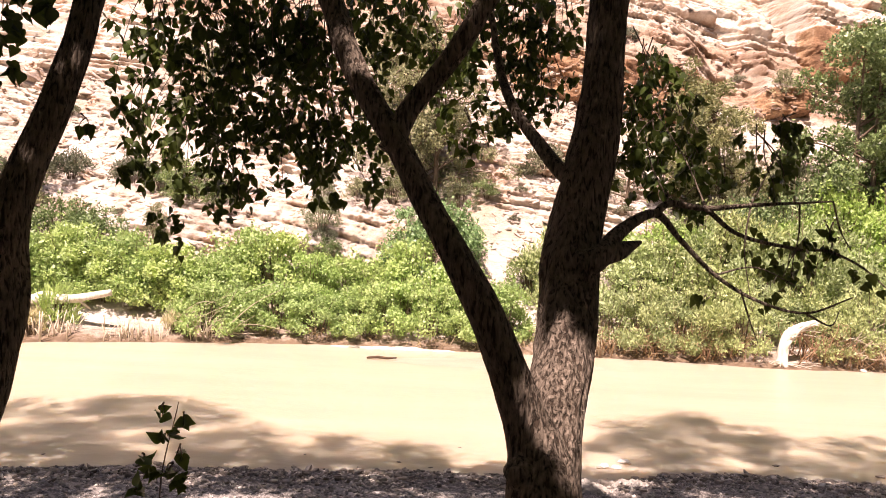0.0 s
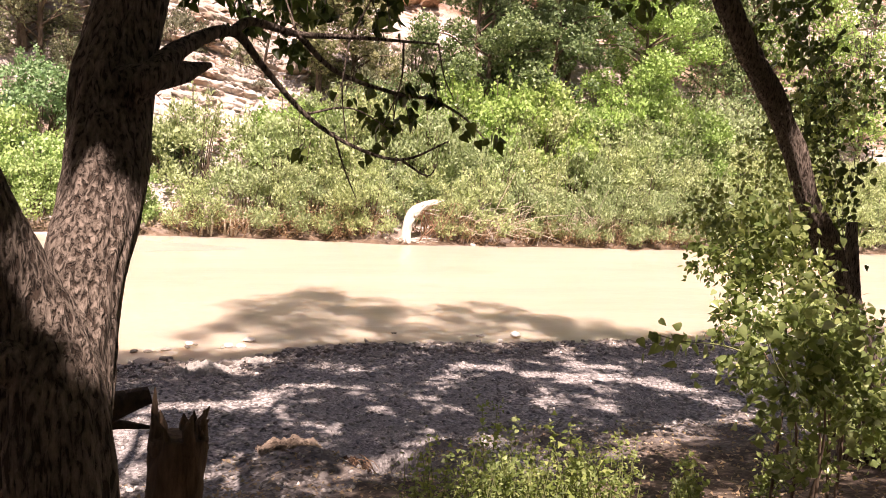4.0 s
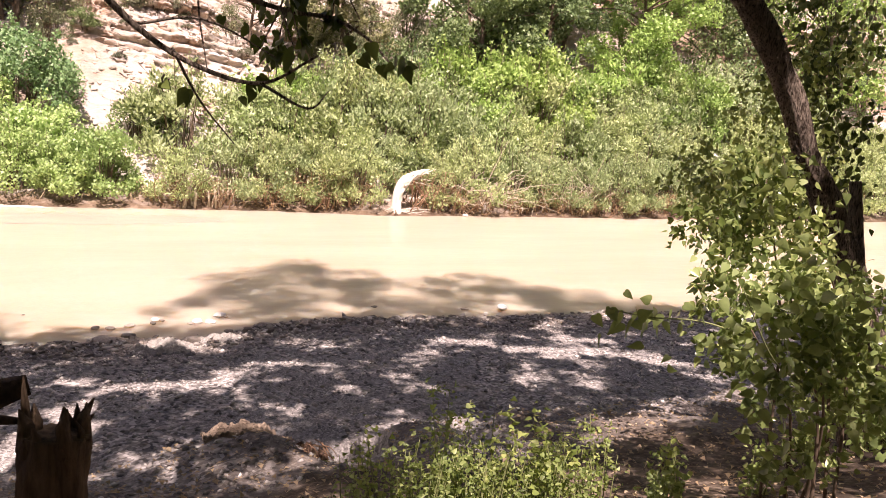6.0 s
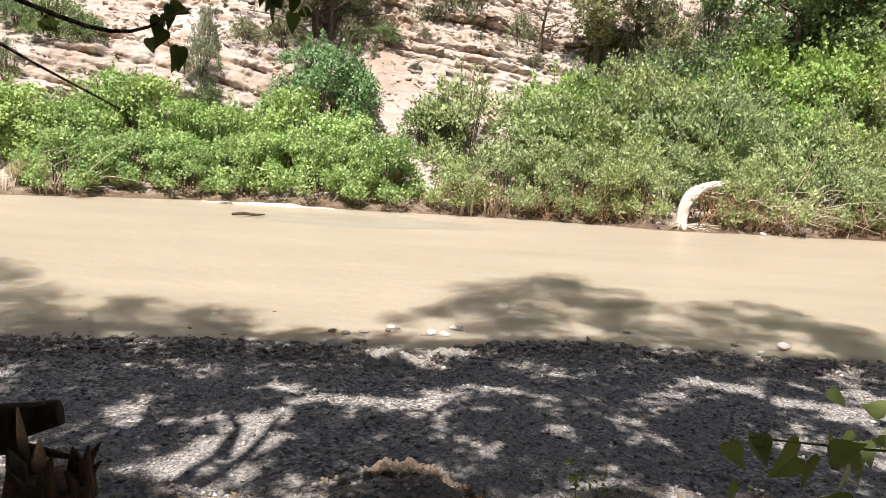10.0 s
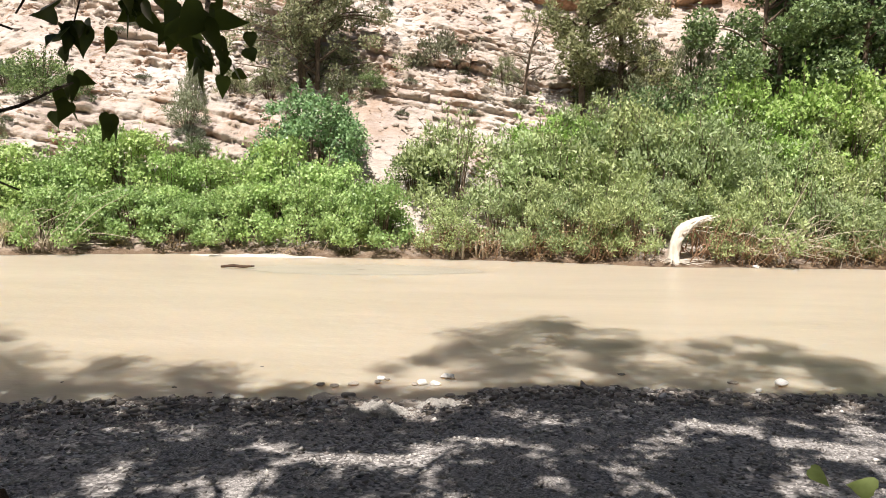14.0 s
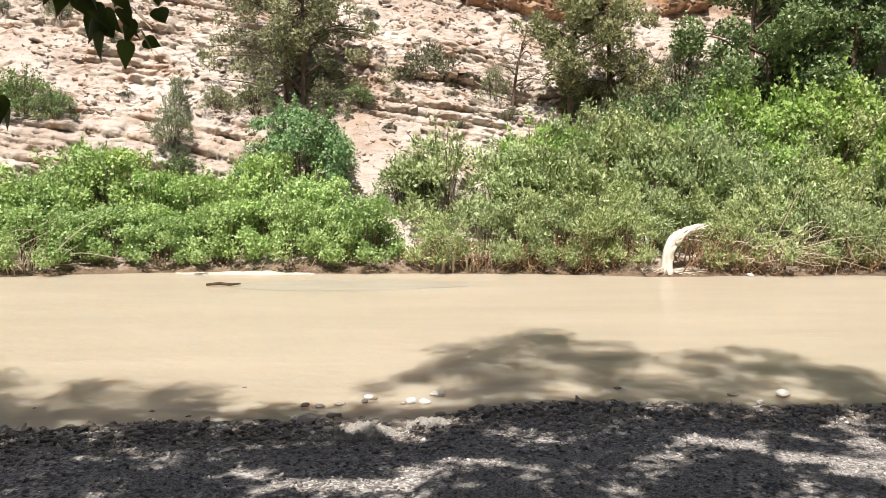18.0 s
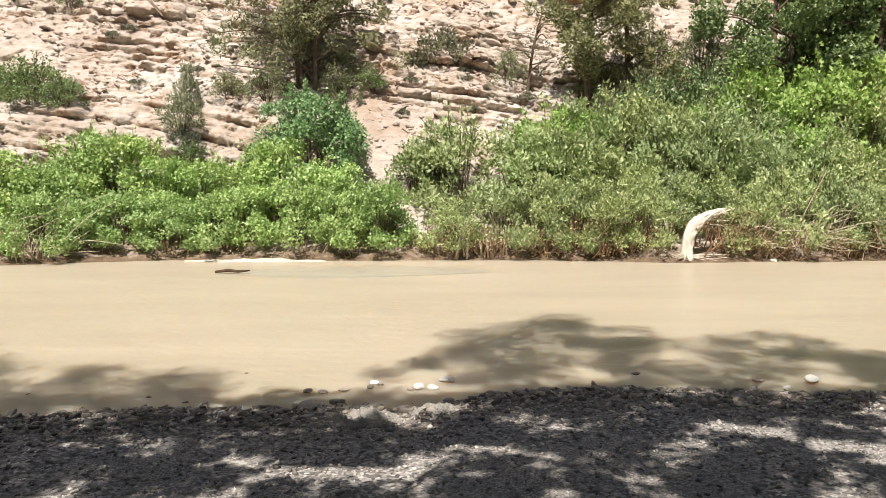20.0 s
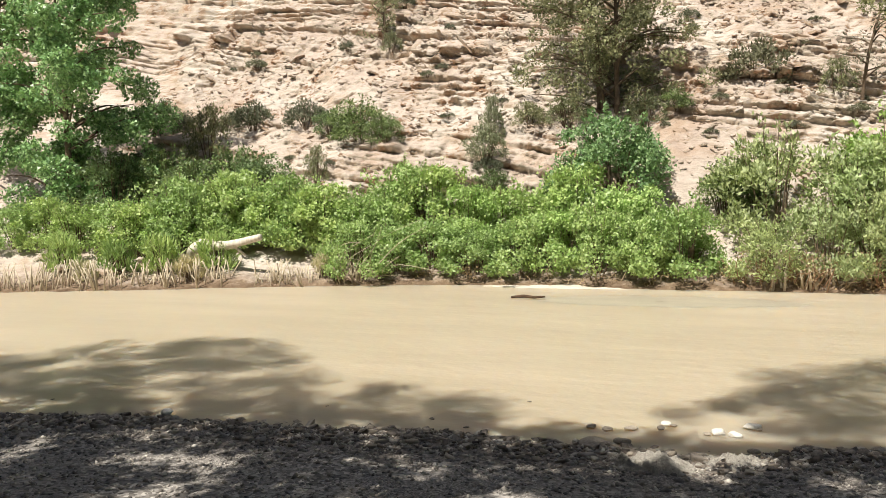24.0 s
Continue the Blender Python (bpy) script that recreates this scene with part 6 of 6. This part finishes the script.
def weed(at, height, seed, label="leafy green weed with thin upright stems", count=8, size=0.035, material=WEED, group="weeds on the terrace"):
    rng = np.random.RandomState(seed)
    root = thing("weed", label, "weed", at, group)
    lines, ps, ts = [], [], []
    for _ in range(count):
        a, lean = rng.rand() * 6.283, rng.rand() * 0.45
        h = height * (0.55 + 0.5 * rng.rand())
        e = np.array([math.cos(a) * lean * h, math.sin(a) * lean * h, h])
        o = np.array([math.cos(a) * 0.05, math.sin(a) * 0.05, -0.1])
        q = smooth_line([o, o * 0.5 + e * 0.45 + np.array([0, 0, 0.05 * h]), e], 6)
        lines.append(np.column_stack([q, np.linspace(0.005, 0.002, len(q))]))
        n = int(58 * h / 0.6)
        k = rng.randint(2, len(q), n)
        ps.append(q[k] + rng.normal(size=(n, 3)) * 0.035)
        ts.append(rng.normal(size=(n, 3)) * np.array([1, 1, 0.6]) + np.array([0, 0, 0.15]))
    link("thicket", tube_mesh("weed_stems", lines, WEEDSTEM, 5), root)
    ps, ts = np.vstack(ps), np.vstack(ts)
    link("foliage", leaf_cloud("weed_leaves", ps, ts, rng.normal(size=ps.shape) + np.array([0, 0, 0.8]), size * (0.6 + 0.8 * rng.rand(len(ps))), material, near=True, narrow=0.95), root)
    return root


def weed_at(x, y, h, seed, **kw):
    return weed((x, y, float(ground_z(x, y))), h, seed, **kw)


wrng = np.random.RandomState(5)
for i in range(26):
    x = 2.7 + 1.7 * wrng.rand()
    y = 5.35 + 0.75 * wrng.rand()
    weed_at(x, y, 0.36 + 0.36 * wrng.rand(), 500 + i, count=6, size=0.026)
weed_at(3.35, 5.75, 0.95, 540, count=4, label="tall thin green weed stem", size=0.03)
weed_at(3.95, 5.6, 0.75, 541, count=5)
for i, (x, y) in enumerate([(4.6, 5.2), (5.0, 5.6), (5.5, 5.3), (4.3, 4.9)]):
    weed_at(x, y, 0.4, 550 + i, count=7)
litter_rng = np.random.RandomState(21)
n = 8000
lx, ly = litter_rng.uniform(-2.5, 8.5, n), 3.2 + 5.2 * litter_rng.rand(n)
lp = np.stack([lx, ly, ground_z(lx, ly) + 0.012], -1)
me = leaf_cloud("litter", lp, litter_rng.normal(size=(n, 3)) * np.array([1, 1, 0.25]), litter_rng.normal(size=(n, 3)) * 0.4 + np.array([0, 0, 1.0]), 0.02 + 0.04 * litter_rng.rand(n), DRYLEAF, narrow=0.8)
tagged(link("leaf_litter", me), "dry fallen leaves and bits on the brown terrace", "leaf litter", kind="stuff")
sap = thing("poplar_sapling", "small dark poplar sapling with few leaves", "sapling", (-0.74, 3.28, 1.62))
link("stem", tube_mesh("sapling_stem", [limb([(0, 0, -0.05), (0.02, 0.02, 0.7), (-0.02, 0.02, 1.2), (0.03, 0.03, 1.53)], [0.006, 0.005, 0.003, 0.0015])], BARK, 6), sap)
clusters(sap, [(-0.02, 0.02, 1.5, 0.025), (0.05, 0.02, 1.48, 0.02), (0.03, 0.02, 1.42, 0.025), (-0.02, 0.03, 1.39, 0.025), (0.04, 0.03, 1.36, 0.02), (-0.08, 0.02, 1.32, 0.025), (-0.06, 0.02, 1.27, 0.03), (0.02, 0.02, 1.29, 0.03), (0.06, 0.02, 1.24, 0.03), (-0.1, 0.02, 1.2, 0.03), (-0.16, 0.02, 1.12, 0.03), (-0.2, 0.02, 1.0, 0.03), (-0.05, 0.02, 1.1, 0.03)], 0.048, 7000, 600, POPLAR, hang=0.2)

# ---- loose rock on the hillside ----
slab_meshes = []
for i in range(7):
    v, f = block(200 + i)
    slab_meshes.append(quick_mesh("rock", v, f, SLAB))
hr = np.random.RandomState(9)


def slab_rows(count):
    """Places for flat slabs lying along the beds: x, s, size."""
    x, s = hr.uniform(-21, 19, count), 33 + 18 * hr.rand(count) ** 1.2
    keep = (fbm(x * 0.22, s * 0.3, 3, 1) > 0.45) & (zone(x, s, 2.0, 33.6, 2.6, 2.6) < 0.4) & (zone(x, s, -8.0, 34.2, 5.0, 1.4) < 0.3)
    k = 0.08 + 0.3 * hr.rand(count) ** 2.2
    return x[keep], s[keep], k[keep]


for i, (x, s, k) in enumerate(list(zip(*slab_rows(460)))[:240]):
    y, z = on_hill(x, s)
    k *= 0.95
    link("rock", slab_meshes[i % 7], hill, at=Matrix.LocRotScale((x, y + 0.1 * k, z), Euler((0.12 * hr.normal() + 0.1, 0.17 + 0.08 * hr.normal(), 0.3 * hr.normal())), (k * hr.uniform(0.9, 1.4), k * 1.1, k * hr.uniform(0.7, 1.4))))


def scatter_slabs(name, x, s, k, seed, long, thick):
    """Many angular stones on the slope as one mesh."""
    v, f = block(seed)
    n = len(x)
    y, z = hill_point(x, s)
    a = hr.normal(size=n) * 0.7
    dip = -0.17 + 0.28 * hr.normal(size=(n, 1))
    q = v[None] * k[:, None, None] * (1 + 0.2 * hr.normal(size=(n, 1, 3))) * np.array([long, 1.0, thick]) + hr.normal(size=(n, len(v), 3)) * k[:, None, None] * 0.05
    X1 = q[..., 0] * np.cos(a)[:, None] - q[..., 1] * np.sin(a)[:, None]
    Y1 = q[..., 0] * np.sin(a)[:, None] + q[..., 1] * np.cos(a)[:, None]
    P = np.stack([X1 + x[:, None], Y1 + y[:, None] + 0.08 * k[:, None], q[..., 2] + dip * X1 + (0.15 + 0.3 * hr.normal(size=(n, 1))) * Y1 + z[:, None]], -1)
    me = quick_mesh(name, P.reshape(-1, 3), (np.arange(n)[:, None, None] * len(v) + f[None]).reshape(-1, 3), ROCK)
    tagged(link(name, me, hill), kind="stuff")


scatter_slabs("ledge_stones", *slab_rows(1500), 210, 1.0, 0.65)
rx, rs = hr.uniform(-25, 14, 9000), hr.uniform(32.5, 46, 9000)
keep = (fbm(rx * 0.3, rs * 0.35, 3, 1) > 0.42) & (zone(rx, rs, -8.0, 34.2, 5.0, 1.4) < 0.3)
scatter_slabs("rubble", rx[keep], rs[keep], 0.035 + 0.13 * hr.rand(int(keep.sum())) ** 2.2, 211, 1.15, 0.95)

# ---- wet stones along the water ----
def make_shore_stones():
    m, n, l, b = mat("wet_shore_stones", 0.6, 0.35)
    g = n.new("ShaderNodeNewGeometry")
    r = ramp(n, l, g.outputs["Random Per Island"], [(0.0, (0.11, 0.088, 0.073)), (0.55, (0.27, 0.23, 0.195)), (0.9, (0.43, 0.385, 0.335)), (1.0, (0.68, 0.63, 0.56))])
    t = tex(n, l, "noise", 25, 4)
    l.new(mixc(n, l, 0.35, r.outputs[0], t.outputs[0], "OVERLAY"), b.inputs["Base Color"])
    return m


sr = np.random.RandomState(31)
n = 4200
sx = sr.uniform(-9, 13, n)
drift_by = 0.5 * (fbm(sx * 0.8, sx * 0 + 7.7, 3) - 0.5)
sy = np.interp(sx, SHORE_X, SHORE_Y) + 0.12 + drift_by - np.abs(sr.normal(size=n)) * 0.42 + 0.15 * sr.rand(n)
sk = 0.014 + 0.05 * sr.rand(n) ** 2.4
bv, bf = block(230)
turn = sr.rand(n) * 6.283
q = bv[None] * sk[:, None, None] * (1 + 0.25 * sr.normal(size=(n, 1, 3))) * np.array([1.1, 1.0, 1.5]) + sr.normal(size=(n, len(bv), 3)) * sk[:, None, None] * 0.06
c, s_ = np.cos(turn)[:, None], np.sin(turn)[:, None]
sz = np.maximum(ground_z(sx, sy), -0.02)
P = np.stack([q[..., 0] * c - q[..., 1] * s_ + sx[:, None], q[..., 0] * s_ + q[..., 1] * c + sy[:, None], q[..., 2] + 0.25 * q[..., 0] * sr.normal(size=(n, 1)) + (sz + 0.15 * sk)[:, None]], -1)
me = quick_mesh("shore_stones", P.reshape(-1, 3), (np.arange(n)[:, None, None] * len(bv) + bf[None]).reshape(-1, 3), make_shore_stones())
tagged(link("shore_gravel", me), "wet dark angular stones strewn along the water's edge", "gravel", kind="stuff")

# ---- pebbles of the gravel bar ----
peb_meshes = [stone_mesh("pebble", 300 + i, WET_STONE if i % 3 == 1 else STONE, 0.5, 2, 0.06) for i in range(9)]
pr = np.random.RandomState(13)
for i in range(290):
    x = pr.uniform(-7, 12)
    sh = np.interp(x, SHORE_X, SHORE_Y)
    y = sh - abs(pr.normal()) * 0.4 + 0.22
    k = 0.025 + 0.065 * pr.rand() ** 2.0
    z = float(ground_z(x, y)) + 0.2 * k
    link("pebble", peb_meshes[i % 9], ground, at=Matrix.LocRotScale((x, y, z), Euler((0.2 * pr.normal(), 0.2 * pr.normal(), pr.rand() * 6.28)), (k * 1.2, k, k)))
bmv = np.array([(1, 0.1, 0), (-0.1, 0.9, 0.1), (-1, -0.1, 0), (0.15, -0.85, -0.1), (0.1, 0.1, 0.6), (0, 0, -0.6)])
bmf = np.array([(0, 1, 4), (1, 2, 4), (2, 3, 4), (3, 0, 4), (1, 0, 5), (2, 1, 5), (3, 2, 5), (0, 3, 5)])
n = 27000
px = pr.uniform(-9, 13, n)
sh = np.interp(px, SHORE_X, SHORE_Y)
py = sh + 0.1 - 6.4 * pr.rand(n) ** 1.5
pz = ground_z(px, py)
pk = 0.009 + 0.03 * pr.rand(n) ** 2 * np.where(py > sh - 1.4, 1.25, 1.0)
ang = pr.rand(n) * 6.283
c, s_ = np.cos(ang), np.sin(ang)
q = bmv[None] * pk[:, None, None] * (1 + 0.22 * pr.normal(size=(n, 1, 3))) + pr.normal(size=(n, 6, 3)) * pk[:, None, None] * 0.14
P = np.stack([q[..., 0] * c[:, None] - q[..., 1] * s_[:, None] + px[:, None], q[..., 0] * s_[:, None] + q[..., 1] * c[:, None] + py[:, None], q[..., 2] + pz[:, None] + 0.2 * pk[:, None]], -1)
me = quick_mesh("pebbles", P.reshape(-1, 3), (np.arange(n)[:, None, None] * len(bmv) + bmf[None]).reshape(-1, 3), PEBBLE_MIX)
tagged(link("gravel_pebbles", me), "small grey river pebbles covering the gravel bar", "gravel", kind="stuff")
